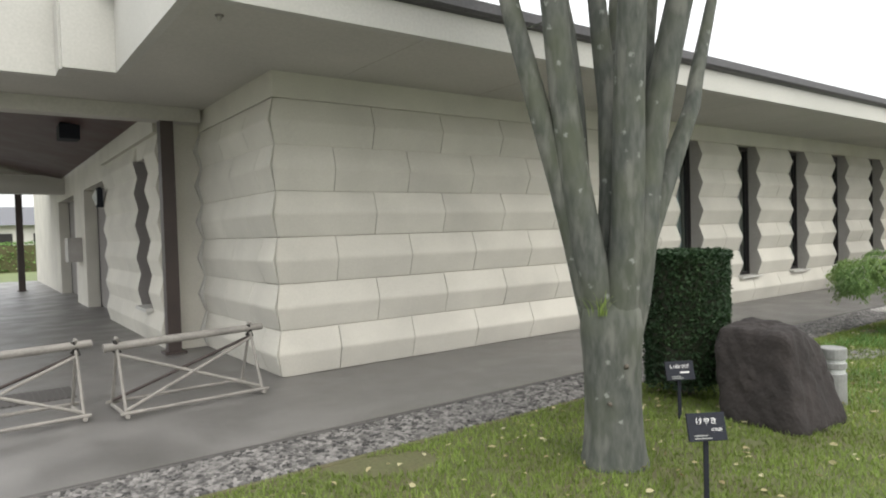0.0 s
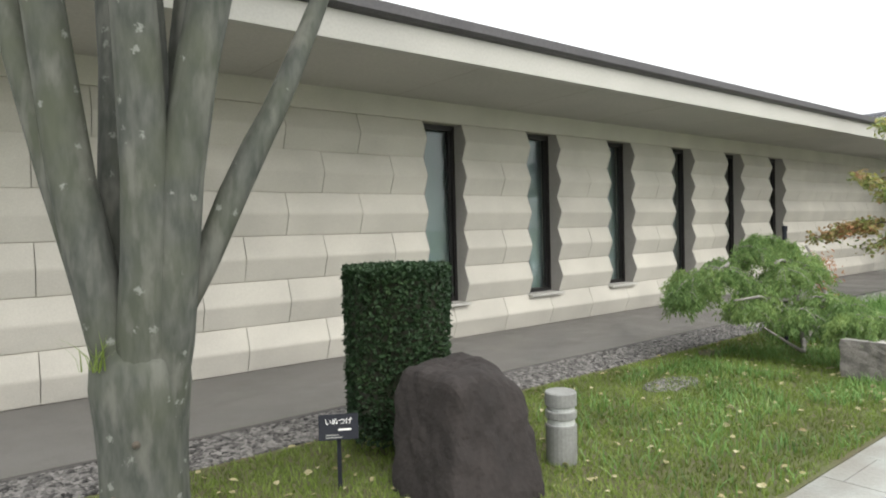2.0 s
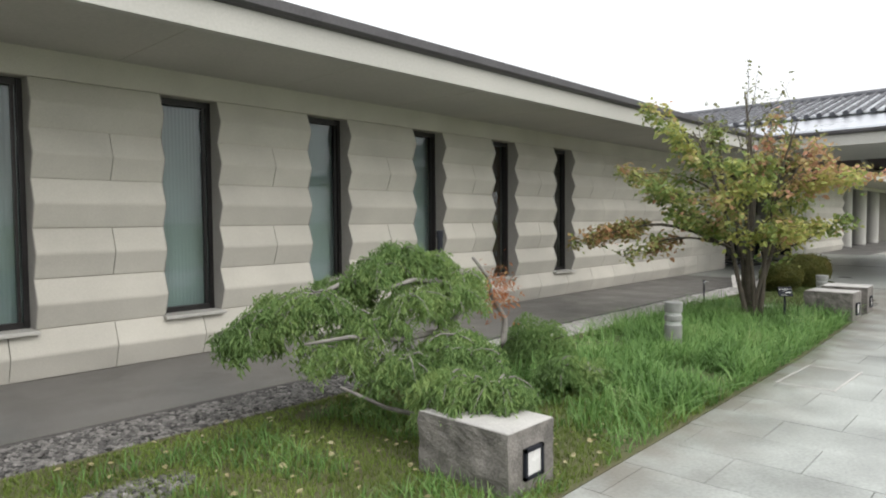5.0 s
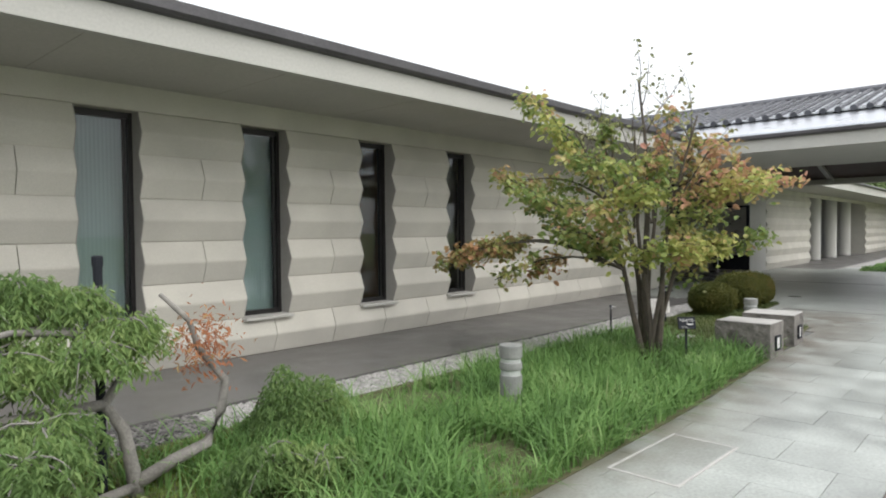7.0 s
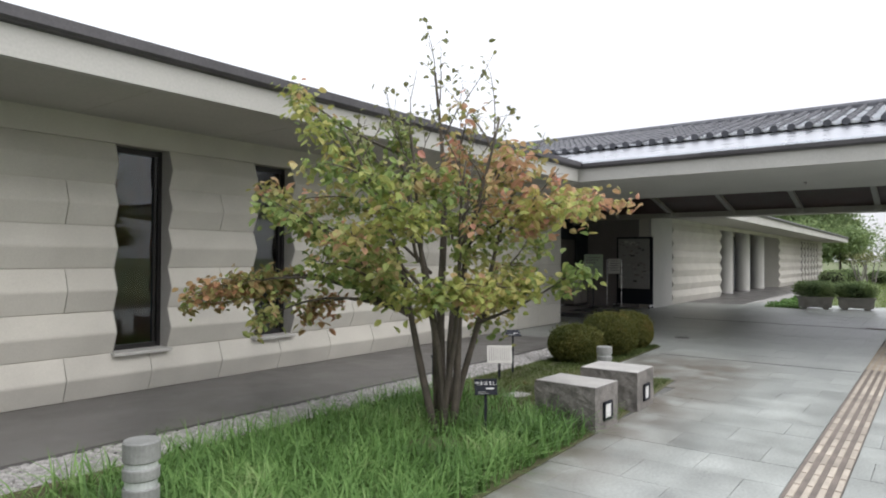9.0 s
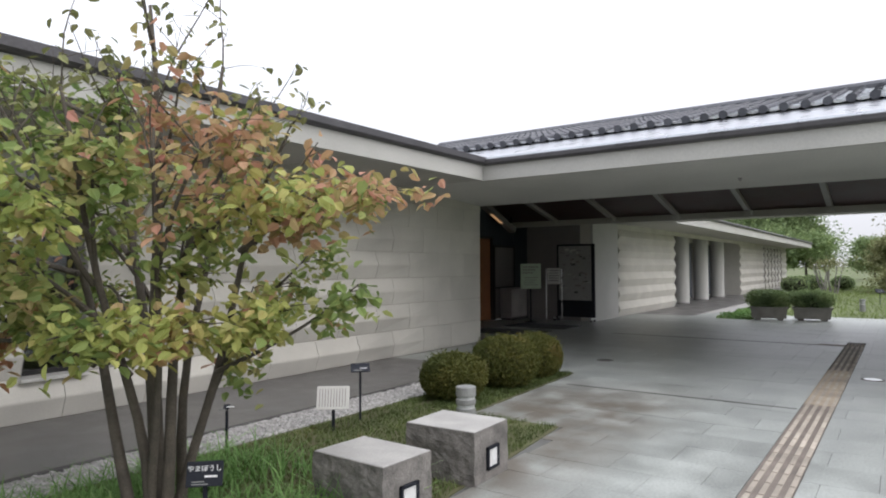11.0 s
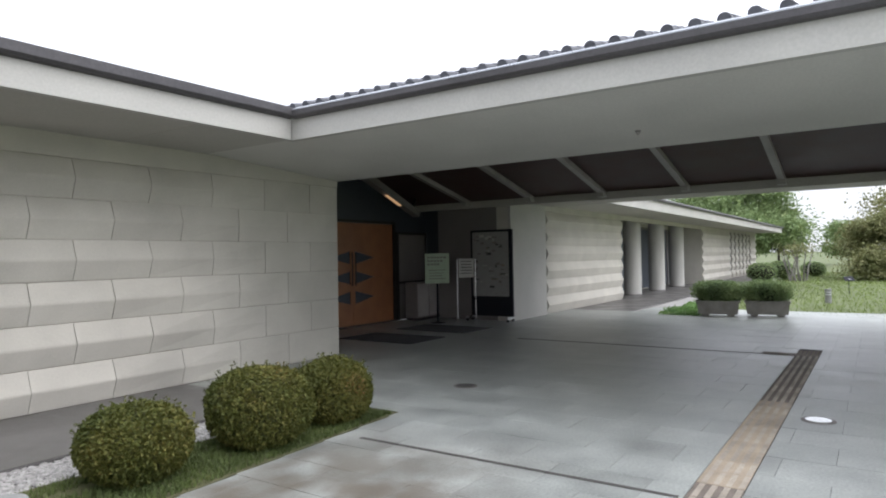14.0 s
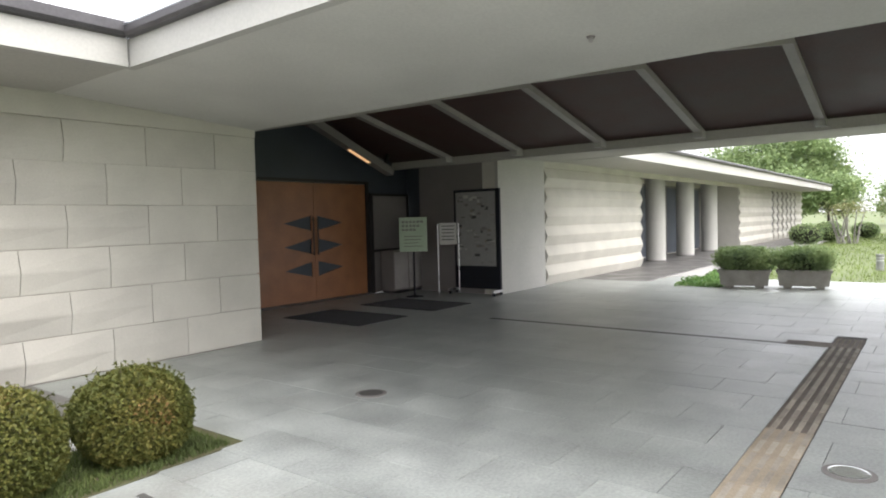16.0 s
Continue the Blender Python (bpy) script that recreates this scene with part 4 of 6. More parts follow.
part("board", MB().chamfer(-0.30, -0.012, 0.98, 0.30, 0.012, 1.72, 0.003), GREENPAPER, ps)
for q in range(3):
    for u in range(6 - q):
        part("heading_mark", MB().box(-0.24 + 0.08 * u, -0.016, 1.60 - q * 0.085, -0.185 + 0.08 * u, -0.0125, 1.645 - q * 0.085), GREYWALL, ps)
for q in range(4):
    part("text_bar", MB().box(-0.2, -0.016, 1.30 - q * 0.07, 0.2 - 0.04 * (q % 3), -0.0125, 1.315 - q * 0.07), GREYWALL, ps)
part("pole", MB().tube([(0, 0.03, 0.02), (0, 0.03, 1.6)], [0.022, 0.022], 10), SIGN, ps)
part("foot", MB().lathe([(0.19, 0), (0.19, 0.012), (0.05, 0.03), (0.03, 0.05)], 20), SIGN, ps)
ps = thing("sign_stand", 31.72, 7.35, 0, "white notice between two steel poles", "sign stand", rz=-60)
part("board", MB().chamfer(-0.19, -0.01, 1.10, 0.19, 0.01, 1.58, 0.003), PAPER, ps)
for q in range(5):
    part("text_bar", MB().box(-0.14, -0.014, 1.50 - q * 0.075, 0.14, -0.0105, 1.52 - q * 0.075), DARKINK, ps)
for x in (-0.23, 0.23):
    part("pole", MB().tube([(x, 0, 0.0), (x, 0, 1.56)], [0.013, 0.013], 8), CHROME, ps)
part("crossbar", MB().tube([(-0.23, 0, 1.34), (0.23, 0, 1.34)], [0.006, 0.006], 6), CHROME, ps)
nb = thing("notice_board", 32.02, 6.78, 0, "tall wheeled notice board covered with posters", "notice board", rz=-90)
part("panel", MB().chamfer(-0.60, -0.02, 0.12, 0.60, 0.04, 2.30, 0.006), SIGN, nb)
part("poster_sheet", MB().box(-0.54, -0.026, 0.62, 0.50, -0.021, 2.24), POSTER, nb)
r = rng(5)
for q in range(60):
    x, z = r.uniform(-0.50, 0.40), r.uniform(0.68, 2.12)
    w, h = r.uniform(0.03, 0.16), r.uniform(0.008, 0.07)
    part("print", MB().box(x, -0.030 - q * 0.0002, z, x + w, -0.0265, z + h), (DARKINK, GREYWALL, GREYWALL, PAPER, ROOM)[q % 5], nb)
for x in (-0.58, 0.58):
    ft = part("foot", MB().chamfer(x - 0.025, -0.30, 0.07, x + 0.025, 0.06, 0.12, 0.01), CHROME, nb)
    for y in (-0.26, 0.02):
        part("castor", MB().tube([(x - 0.02, y, 0.035), (x + 0.02, y, 0.035)], [0.035, 0.035], 12), SIGN, ft)
for x0, y0 in ((27.5, 5.95), (29.4, 5.95)):
    mt = thing("door_mat", x0 + 0.6, y0 + 0.95, 0, "dark ribbed rubber entrance mat", "mat", "mats before the doors")
    part("sheet", MB().chamfer(-0.6, -0.93, 0, 0.6, 0.93, 0.012, 0.006), MAT, mt)
    rb = MB()
    for q in range(30):
        rb.box(-0.57, -0.9 + q * 0.061, 0.012, 0.57, -0.9 + q * 0.061 + 0.03, 0.017)
    part("ribs", rb, MAT, mt)
cb = thing("light_beam", 29.55, 8.3, 3.0, "grey box beam with a warm strip lamp", "lamp")
cb.matrix_basis = pose(29.70, 8.3, 3.13, 0, 21.8, 0)
part("housing", MB().chamfer(-1.3, -0.10, 0.0, 1.3, 0.10, 0.16, 0.01), GREYWALL, cb)
part("strip", MB().box(0.0, -0.045, -0.012, 0.62, 0.045, 0.0), lampmat("warm_strip", (1.0, 0.55, 0.24), 0.3), cb, "warm orange strip")
for x in (-1.1, 1.1):
    part("hanger", MB().box(x - 0.03, -0.03, 0.2, x + 0.03, 0.03, 0.42), FRAME, cb)

# ---- far wing ----
spB = [(k, a, b, 0.0) for k, a, b, mi in spans_for(34.24, 40.6, [], 34.9, 35.4, 0.935, False)]
wallB = struct("wall_far", MB().box(32.1, YJ + 0.012, -0.05, 40.6, 6.36 + 0.3, 3.2).box(53.4, YJ + 0.012, -0.05, 71.0, 6.66, 3.2).box(40.6, 7.75, -0.05, 53.4, 7.95, 3.2).box(53.4, 6.661, -0.05, 53.6, 7.95, 3.2).box(40.4, 6.661, -0.05, 40.599, 7.95, 3.2), STONE, "pale ridged stone wall of the far wing", "wall")
part("smooth_pier", MB().box(32.1, 6.26, 0, 34.15, YJ + 0.011, 3.1), FASCIA, wallB)
for k in range(1, 7):
    part("joint", MB().box(32.1, 6.257, J[k], 34.15, 6.261, J[k] + 0.008), SOFFIT, wallB)
part("slot", MB().box(34.15, YJ - 0.0, 0, 34.24, YJ + 0.011, 3.1), DRAIN, wallB)
fb = MB()
for xa, xb in ((34.24, 40.6), (53.4, 61.0), (69.4, 71.0)):
    for k in range(6):
        z0, z1 = J[k], J[k + 1]
        fb.add([(x, y, z) for x in (xa, xb) for y, z in ((YJ, z0 + 0.005), (YJ - AMP, (z0 + z1) / 2), (YJ, z1 - 0.005))], [(0, 3, 4, 1), (1, 4, 5, 2), (0, 1, 2), (5, 4, 3)])
for i in range(6):
    xa = 61.0 + 1.4 * i
    for k in range(6):
        z0, z1 = J[k], J[k + 1]
        fb.add([(x, y, z) for x in (xa + 0.5, xa + 1.4) for y, z in ((YJ, z0 + 0.005), (YJ - AMP, (z0 + z1) / 2), (YJ, z1 - 0.005))], [(0, 3, 4, 1), (1, 4, 5, 2), (0, 1, 2), (5, 4, 3)])
    part("slit", MB().box(xa, YJ, J[1], xa + 0.5, YJ + 0.011, J[6]), DRAIN, wallB)
part("courses", fb, STONE, wallB)
part("frieze", MB().box(32.1, YJ - 0.05, J[6] + 0.004, 71, YJ + 0.011, 3.12), STONE, wallB)
tagged(wallB, "pale ridged stone wall of the far wing", "wall")
for x in (43.35, 46.75, 50.15):
    c = thing("column", x, 6.80, 0, "smooth white round column of the far wing", "column", "columns of the far wing")
    part("shaft", MB().lathe([(0.34, 0.03), (0.34, 3.1)], 28), FASCIA, c, smooth=False)
    part("base", MB().lathe([(0.36, 0.0), (0.36, 0.03)], 28), APRON, c)
for i in range(8):
    x = 40.7 + 1.6 * i
    w = thing("glazed_door", x + 0.75, 7.72, 0, "dark glazed bay behind the columns", "door", "glazed bays of the far wing", kind="structure")
    part("pane", MB().box(-0.70, -0.03, 0.05, 0.70, -0.015, 2.75), DARKWALL, w)
    part("frame", MB().box(-0.78, -0.06, 0, -0.70, 0.02, 2.82).box(0.70, -0.06, 0, 0.78, 0.02, 2.82).box(-0.78, -0.06, 2.75, 0.78, 0.02, 2.84), GREYWALL, w)
struct("soffit_far", MB().prism([(34.62, EY + 0.02), (71.5, EY + 0.02), (71.5, 8.0), (34.62, 8.0)], EZ - 0.1, EZ - 0.07), SOFFIT, "cream soffit of the far wing", "ceiling")
struct("fascia_passage_end", MB().box(34.50, EY, EZ - 0.12, 34.615, 8.0, 3.36), FASCIA, "cream closing board where passage meets far wing", "fascia")
struct("fascia_far", MB().box(34.62, EY - 0.02, EZ - 0.115, 71.6, EY + 0.08, 3.32), FASCIA, "cream fascia of the far wing", "fascia")
tagged(part("gutter", MB().tube([(34.6, EY - 0.06, 3.36), (71.6, EY - 0.06, 3.36)], [0.06, 0.06], 8), GUTTER), "dark gutter of the far wing", "gutter", kind="structure")
struct("roof_far", MB().add([(34.6, EY, 3.38), (71.6, EY, 3.38), (71.6, 10.5, 4.6), (34.6, 10.5, 4.6), (71.6, 16, 3.4), (34.6, 16, 3.4)], [(0, 1, 2, 3), (3, 2, 4, 5)]), TILE, "low dark roof of the far wing", "roof")
struct("wall_far_end", MB().box(70.7, 6.67, 0, 71.0, 15, 3.3).box(33.9, 14, 0, 70.7, 14.2, 3.3), STONE, "plain end wall of the far wing", "wall")

# ---- tactile strip, drains and ground lights ----
tac = struct("tactile_strip", MB().box(10.0, -0.55, -0.03, 29.85, -0.23, -0.001), TACDARK, "worn buff tactile guide strip in the paving", "paving strip")
bars = MB()
for k in range(4):
    bars.chamfer(-0.138, -0.155 + 0.082 * k, 0, 0.138, -0.155 + 0.082 * k + 0.040, 0.006, 0.003)
tileb = bars.mesh("guide_bar_tile", TACTILE)
dots = MB()
for a in range(5):
    for b in range(5):
        dots.lathe([(0.016, 0), (0.013, 0.005), (0.006, 0.006)], 8, -0.12 + 0.06 * a, -0.12 + 0.06 * b)
tiled = dots.mesh("warning_tile", TACTILE)
for k in range(66):
    x = 10.15 + 0.30 * k
    part("warning_tile" if k > 63 else "guide_tile", tiled if k > 63 else tileb, TACTILE, tac, at=pose(x, -0.39, 0.0))
struct("tactile_patch", MB().box(22.6, -0.55, -0.02, 25.6, -0.23, 0.0035), TACLIGHT, "scoured tan stretch of the guide strip", "paving strip")
struct("drain_channel", MB().box(29.14, 0.1, -0.03, 29.24, 4.6, 0.002), DRAIN, "dark slot drain across the paving", "drain")
struct("drain_channel", MB().box(22.22, -0.2, -0.03, 22.27, 2.6, 0.002), DRAIN, "thin slot drain across the paving", "drain")
ac = thing("access_cover", 13.12, 0.90, 0, "flat stone access cover in a pale metal frame", "cover", rz=-2)
part("frame", MB().box(-0.47, -0.235, -0.01, 0.47, -0.215, 0.004).box(-0.47, 0.215, -0.01, 0.47, 0.235, 0.004).box(-0.47, -0.215, -0.01, -0.45, 0.215, 0.004).box(0.45, -0.215, -0.01, 0.47, 0.215, 0.004), BLOCKT, ac)
part("lid", MB().box(-0.45, -0.215, -0.01, 0.45, 0.215, 0.0025), PAVE, ac)
struct("warning_band", MB().box(29.14, -0.55, -0.03, 29.44, 0.25, 0.003), TACDARK, "dark warning band at the end of the strip", "paving strip")
for x, y, lens in ((24.93, -0.83, GLENS), (24.70, 3.01, DRAIN)):
    d = thing("ground_light", x, y, 0, "round pale ground light set in the paving" if lens is GLENS else "round dark ground light set in the paving", "light")
    part("rim", MB().lathe([(0.15, -0.02), (0.15, 0.004), (0.115, 0.008)], 28), GREYWALL, d)
    part("lens", MB().lathe([(0.115, -0.02), (0.115, 0.010), (0.10, 0.011)], 28), lens, d)


# ---- things on the lawn ----
def bollard(x, y, h):
    b = thing("bollard_light", x, y, 0, "short grey bollard light with pale bands", "bollard", "garden bollards")
    part("shaft", MB().lathe([(0.095, -0.02), (0.095, h * 0.54), (0.092, h * 0.55)], 24), BOLLARD, b, smooth=False)
    part("lens_band", MB().lathe([(0.084, h * 0.55), (0.084, h * 0.63)], 24), BANDW, b)
    part("ring", MB().lathe([(0.092, h * 0.63), (0.096, h * 0.64), (0.096, h * 0.73), (0.092, h * 0.74)], 24), BOLLARD, b)
    part("lens_band", MB().lathe([(0.084, h * 0.74), (0.084, h * 0.80)], 24), BANDW, b)
    part("cap", MB().lathe([(0.092, h * 0.80), (0.097, h * 0.81), (0.097, h * 0.985), (0.090, h), (0.02, h + 0.002)], 24), BOLLARD, b)


bollard(5.60, 2.36, 0.44)
bollard(13.33, 2.39, 0.56)
bollard(19.24, 2.28, 0.46)


def stone_block(x, y, w, d, h, rz, seed):
    """A rough granite block with a smooth top and a framed path light in the face towards the path."""
    s = thing("stone_block", x, y, 0, "rough granite block with a path light and pale top", "stone block", "granite path blocks", rz)
    bm = bmesh.new()
    bmesh.ops.create_cube(bm, size=1)
    bmesh.ops.scale(bm, vec=(w, d, h + 0.04), verts=bm.verts)
    bmesh.ops.translate(bm, vec=(0, 0, h / 2 - 0.02), verts=bm.verts)
    bmesh.ops.subdivide_edges(bm, edges=bm.edges, cuts=13, use_grid_fill=True)
    for v in bm.verts:
        if v.co.z < h - 0.001:
            q = noise.noise_vector(v.co * 6 + Vector((seed, 0, 0))) * 0.016 + noise.noise_vector(v.co * 19 + Vector((0, seed, 0))) * 0.010
            v.co += Vector((q.x, q.y * (0.3 if v.co.y < 0 else 1), 0))
    me = bpy.data.meshes.new("body")
    bm.to_mesh(me)
    bm.free()
    me.materials.append(BLOCKS)
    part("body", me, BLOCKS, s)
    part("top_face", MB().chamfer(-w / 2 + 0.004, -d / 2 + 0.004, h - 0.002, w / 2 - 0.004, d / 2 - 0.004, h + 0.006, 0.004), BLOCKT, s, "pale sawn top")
    fr = MB()
    for a, b, c, e in ((-0.085, -0.065, 0.08, 0.25), (0.065, 0.085, 0.08, 0.25), (-0.085, 0.085, 0.23, 0.25), (-0.085, 0.085, 0.08, 0.10)):
        fr.box(a, -d / 2 - 0.022, c, b, -d / 2 + 0.02, e)
    part("light_frame", fr, SIGN, s)
    part("light_lens", MB().box(-0.066, -d / 2 - 0.012, 0.10, 0.066, -d / 2 + 0.02, 0.231), LID, s, "white path-light lens")


stone_block(9.28, 1.74, 0.42, 0.66, 0.355, 0, 1.0)
stone_block(17.21, 1.68, 0.47, 0.62, 0.40, -2, 2.0)
stone_block(18.24, 1.70, 0.52, 0.62, 0.395, 2, 3.0)


def text_part(s, txt, size, x, y, z, parent, material):
    cu = bpy.data.curves.new("letters", "FONT")
    cu.body, cu.size, cu.align_x = txt, size, "CENTER"
    tmp = bpy.data.objects.new("letters_tmp", cu)
    scene.collection.objects.link(tmp)
    bpy.context.view_layer.update()
    me = bpy.data.meshes.new_from_object(tmp.evaluated_get(bpy.context.evaluated_depsgraph_get()))
    bpy.data.objects.remove(tmp)
    bpy.data.curves.remove(cu)
    me.materials.clear()
    me.materials.append(material)
    return part(s, me, material, parent, at=pose(x, y, z))


def plant_sign(x, y, h, rz, words, small, tilt=32, w=0.20, d=0.14):
    s = thing("plant_sign", x, y, 0, "small black plant name sign with white lettering", "sign", "plant name signs", rz)
    part("stake", MB().box(-0.012, -0.006, -0.02, 0.012, 0.006, h), SIGN, s)
    pl = part("plate", MB().chamfer(-w / 2, -d / 2, -0.004, w / 2, d / 2, 0.006, 0.002), SIGN, s, at=pose(0, -0.01, h, tilt, 0, 0))
    if words:
        text_part("name", words, 0.038, 0, 0.016, 0.0075, pl, INK)
    if small:
        text_part("family", small, 0.020, 0.05, -0.022, 0.0075, pl, INK)
    else:
        part("text_bar", MB().box(0.0, -0.020, 0.006, 0.07, -0.010, 0.0075), INK, pl)
    for q in range(2):
        part("text_bar", MB().box(-0.07, -0.045 - q * 0.014, 0.006, 0.0 + 0.02 * q, -0.039 - q * 0.014, 0.0075), BOLLARD, pl)


plant_sign(3.14, 1.93, 0.41, -32, "けやき", "にれ科", 74)
plant_sign(4.36, 2.90, 0.36, -30, "いぬつげ", "", 72, 0.22)
plant_sign(16.20, 2.05, 0.45, -45, "やまぼうし", "", 72)
plant_sign(19.10, 3.54, 0.55, -45, "", "", 30)
plant_sign(17.53, 3.68, 0.40, -45, "", "", 30, 0.05, 0.05)
ws = thing("white_sign", 18.59, 3.43, 0, "white board with rows of small writing", "sign", rz=-52)
part("stake", MB().box(-0.015, -0.008, -0.02, 0.015, 0.008, 0.26), SIGN, ws)
wp = part("plate", MB().chamfer(-0.16, -0.115, -0.005, 0.16, 0.115, 0.006, 0.002), PAPER, ws, at=pose(0, -0.02, 0.33, 68, 0, 0))
for q in range(10):
    part("text_bar", MB().box(-0.135 + q * 0.028, -0.09, 0.006, -0.135 + q * 0.028 + 0.007, 0.09, 0.0072), GREYWALL, wp)
st = thing("flat_stone", 17.9, 2.75, 0, "small flat pale stone in the lawn", "stone")
part("slab", MB().chamfer(-0.13, -0.10, -0.02, 0.13, 0.10, 0.02, 0.01), BLOCKT, st)


# ---- plants ----
def rock(x, y, sx, sy, h, seed):
    t = thing("garden_rock", x, y, 0, "dark brown volcanic boulder with weathered faces", "rock")
    bm = bmesh.new()
    bmesh.ops.create_icosphere(bm, subdivisions=5, radius=1.0)
    for v in bm.verts:
        d = v.co.normalized()
        e = 9.0
        k = (abs(d.x) ** e + abs(d.y) ** e + abs(d.z) ** e) ** (-1 / e)
        q = d * k
        q *= 1 + 0.05 * noise.noise(d * 1.7 + Vector((seed, 0, 0))) + 0.05 * noise.noise(d * 5 + Vector((0, seed, 0))) + 0.010 * noise.noise(d * 14)
        zz = (q.z + 1) / 2
        s = (q.x - q.y) * 0.7
        q *= 1 + 0.10 * (0.5 - zz) + 0.16 * max(0.0, s) * (0.6 - zz) * 1.3
        # one broad chip off the top corner and a cleft down the face
        zz -= 0.16 * max(0.0, s - 0.45) * max(0.0, zz - 0.5) * 2
        q *= 1 - 0.05 * math.exp(-((s - 0.30) / 0.06) ** 2) * (0.4 + 0.6 * zz)
        lean = 0.15 * max(0.0, 1 - zz) ** 1.3
        v.co = Vector((q.x * sx - lean, q.y * sy - lean, zz * h - 0.05))
    me = bpy.data.meshes.new("boulder")
    bm.to_mesh(me)
    bm.free()
    me.materials.append(ROCK)
    part("boulder", me, ROCK, t)


rock(4.98, 2.55, 0.29, 0.30, 0.72, 3.0)


def shell_points(n, sx, sy, sz, p, r, depth=0.12):
    """Points on and just under the skin of a rounded box."""
    d = r.normal(0, 1, (n, 3))
    d /= np.linalg.norm(d, axis=1)[:, None]
    k = (np.abs(d) ** p).sum(1) ** (-1 / p)
    return d * (k * (1 - depth * r.uniform(0, 1, n) ** 2))[:, None] * [sx, sy, sz]


def clipped_bush(name, x, y, sx, sy, h, p, leaf, size, n, core, label, seed, group=""):
    t = thing(name, x, y, 0, label, "shrub", group)
    r = rng(seed)
    pts = shell_points(n, sx, sy, h / 2, p, r)
    bump = np.array([noise.noise(Vector(q) * 4 + Vector((seed, 0, 0))) for q in pts])
    pts = pts * (1 + 0.05 * bump)[:, None] + [0, 0, h / 2]
    pts = pts[pts[:, 2] > 0.02]
    part("leaves", leaves(pts, size, r, 0.9), leaf, t)
    if n > 5000:
        tw, tips = MB(), []
        for q in range(70):
            d = Vector((r.normal(0, 1), r.normal(0, 1), abs(r.normal(0, 1)) + 0.2)).normalized()
            k = (abs(d.x) ** p + abs(d.y) ** p + abs(d.z) ** p) ** (-1 / p)
            a = Vector((d.x * k * sx, d.y * k * sy, d.z * k * h / 2 + h / 2))
            e = a + (d + Vector((0, 0, 0.8))).normalized() * r.uniform(0.02, 0.065)
            tw.tube([a - d * 0.05, e], [0.002, 0.001], 4)
            tips += [tuple(a.lerp(e, u)) for u in (0.3, 0.55, 0.7, 0.85, 1.0, 1.0)]
        part("sprig", tw, BARKD, t)
        part("sprig_leaves", leaves(tips, size * 0.9, r, 0.9), leaf, t)
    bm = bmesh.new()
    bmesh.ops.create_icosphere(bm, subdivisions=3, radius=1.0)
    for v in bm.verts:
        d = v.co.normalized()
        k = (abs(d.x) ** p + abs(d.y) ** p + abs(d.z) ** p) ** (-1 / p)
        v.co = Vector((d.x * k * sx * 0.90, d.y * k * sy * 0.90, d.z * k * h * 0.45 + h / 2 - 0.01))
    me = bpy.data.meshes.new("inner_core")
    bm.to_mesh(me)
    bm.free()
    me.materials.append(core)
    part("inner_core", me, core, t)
    return t


# solid cores behind the leaves, coloured dark for the shade inside
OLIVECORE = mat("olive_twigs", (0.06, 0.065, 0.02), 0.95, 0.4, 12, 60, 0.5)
DARKCORE = mat("inner_shade_core", (0.022, 0.025, 0.012), 0.95, 0.4, 12, 60, 0.5)


def column_hedge(x, y, rad, h):
    t = thing("clipped_holly", x, y, 0, "dark green holly clipped to a flat-topped column", "shrub")
    r = rng(11)
    n = 15000
    a = r.uniform(0, 2 * np.pi, n)
    z = 0.10 + (h - 0.10) * r.uniform(0, 1, n)
    rr = rad * (0.93 + 0.07 * np.clip(z / h, 0, 1)) * (1 - 0.09 * r.uniform(0, 1, n) ** 2) * (1 + 0.025 * np.sin(3 * a + 2 * z))
    side = np.stack([rr * np.cos(a), rr * np.sin(a), z], 1)
    m = 5000
    a2, q2 = r.uniform(0, 2 * np.pi, m), rad * np.sqrt(r.uniform(0, 1, m))
    top = np.stack([q2 * np.cos(a2), q2 * np.sin(a2), h - 0.06 * r.uniform(0, 1, m) ** 2 - 0.02 * (q2 / rad) ** 6], 1)
    part("leaves", leaves(np.concatenate([side, top]), 0.030, r, 0.9), HEDGELEAF, t)
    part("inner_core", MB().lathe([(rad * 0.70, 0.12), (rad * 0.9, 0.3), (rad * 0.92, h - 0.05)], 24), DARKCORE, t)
    part("stem", MB().tube([(0, 0, -0.03), (0.02, 0, 0.25)], [0.05, 0.045], 8), BARKD, t)


column_hedge(5.03, 3.27, 0.355, 1.22)
for i, (x, y, s, h) in enumerate(((20.52, 3.30, 0.39, 0.56), (21.60, 3.20, 0.44, 0.69), (22.54, 3.24, 0.385, 0.63))):
    clipped_bush("clipped_azalea", x, y, s, s, h, 2.3, BALLLEAF, 0.027, 24000, OLIVECORE, "round clipped azalea with olive green leaves", 20 + i, "clipped azaleas beside the porch")


def limb(m, p, d, length, r0, r1, r, bend=0.15, n=6, sides=8, lift=0.0):
    """Adds one limb to m, and returns its points."""
    pts, p, d = [Vector(p)], Vector(p), Vector(d).normalized()
    for k in range(n):
        d = (d + Vector(r.normal(0, bend, 3)) + Vector((0, 0, lift))).normalized()
        p = p + d * (length / n)
        pts.append(p.copy())
    m.tube(pts, [r0 + (r1 - r0) * (k / n) for k in range(n + 1)], sides)
    return pts, d


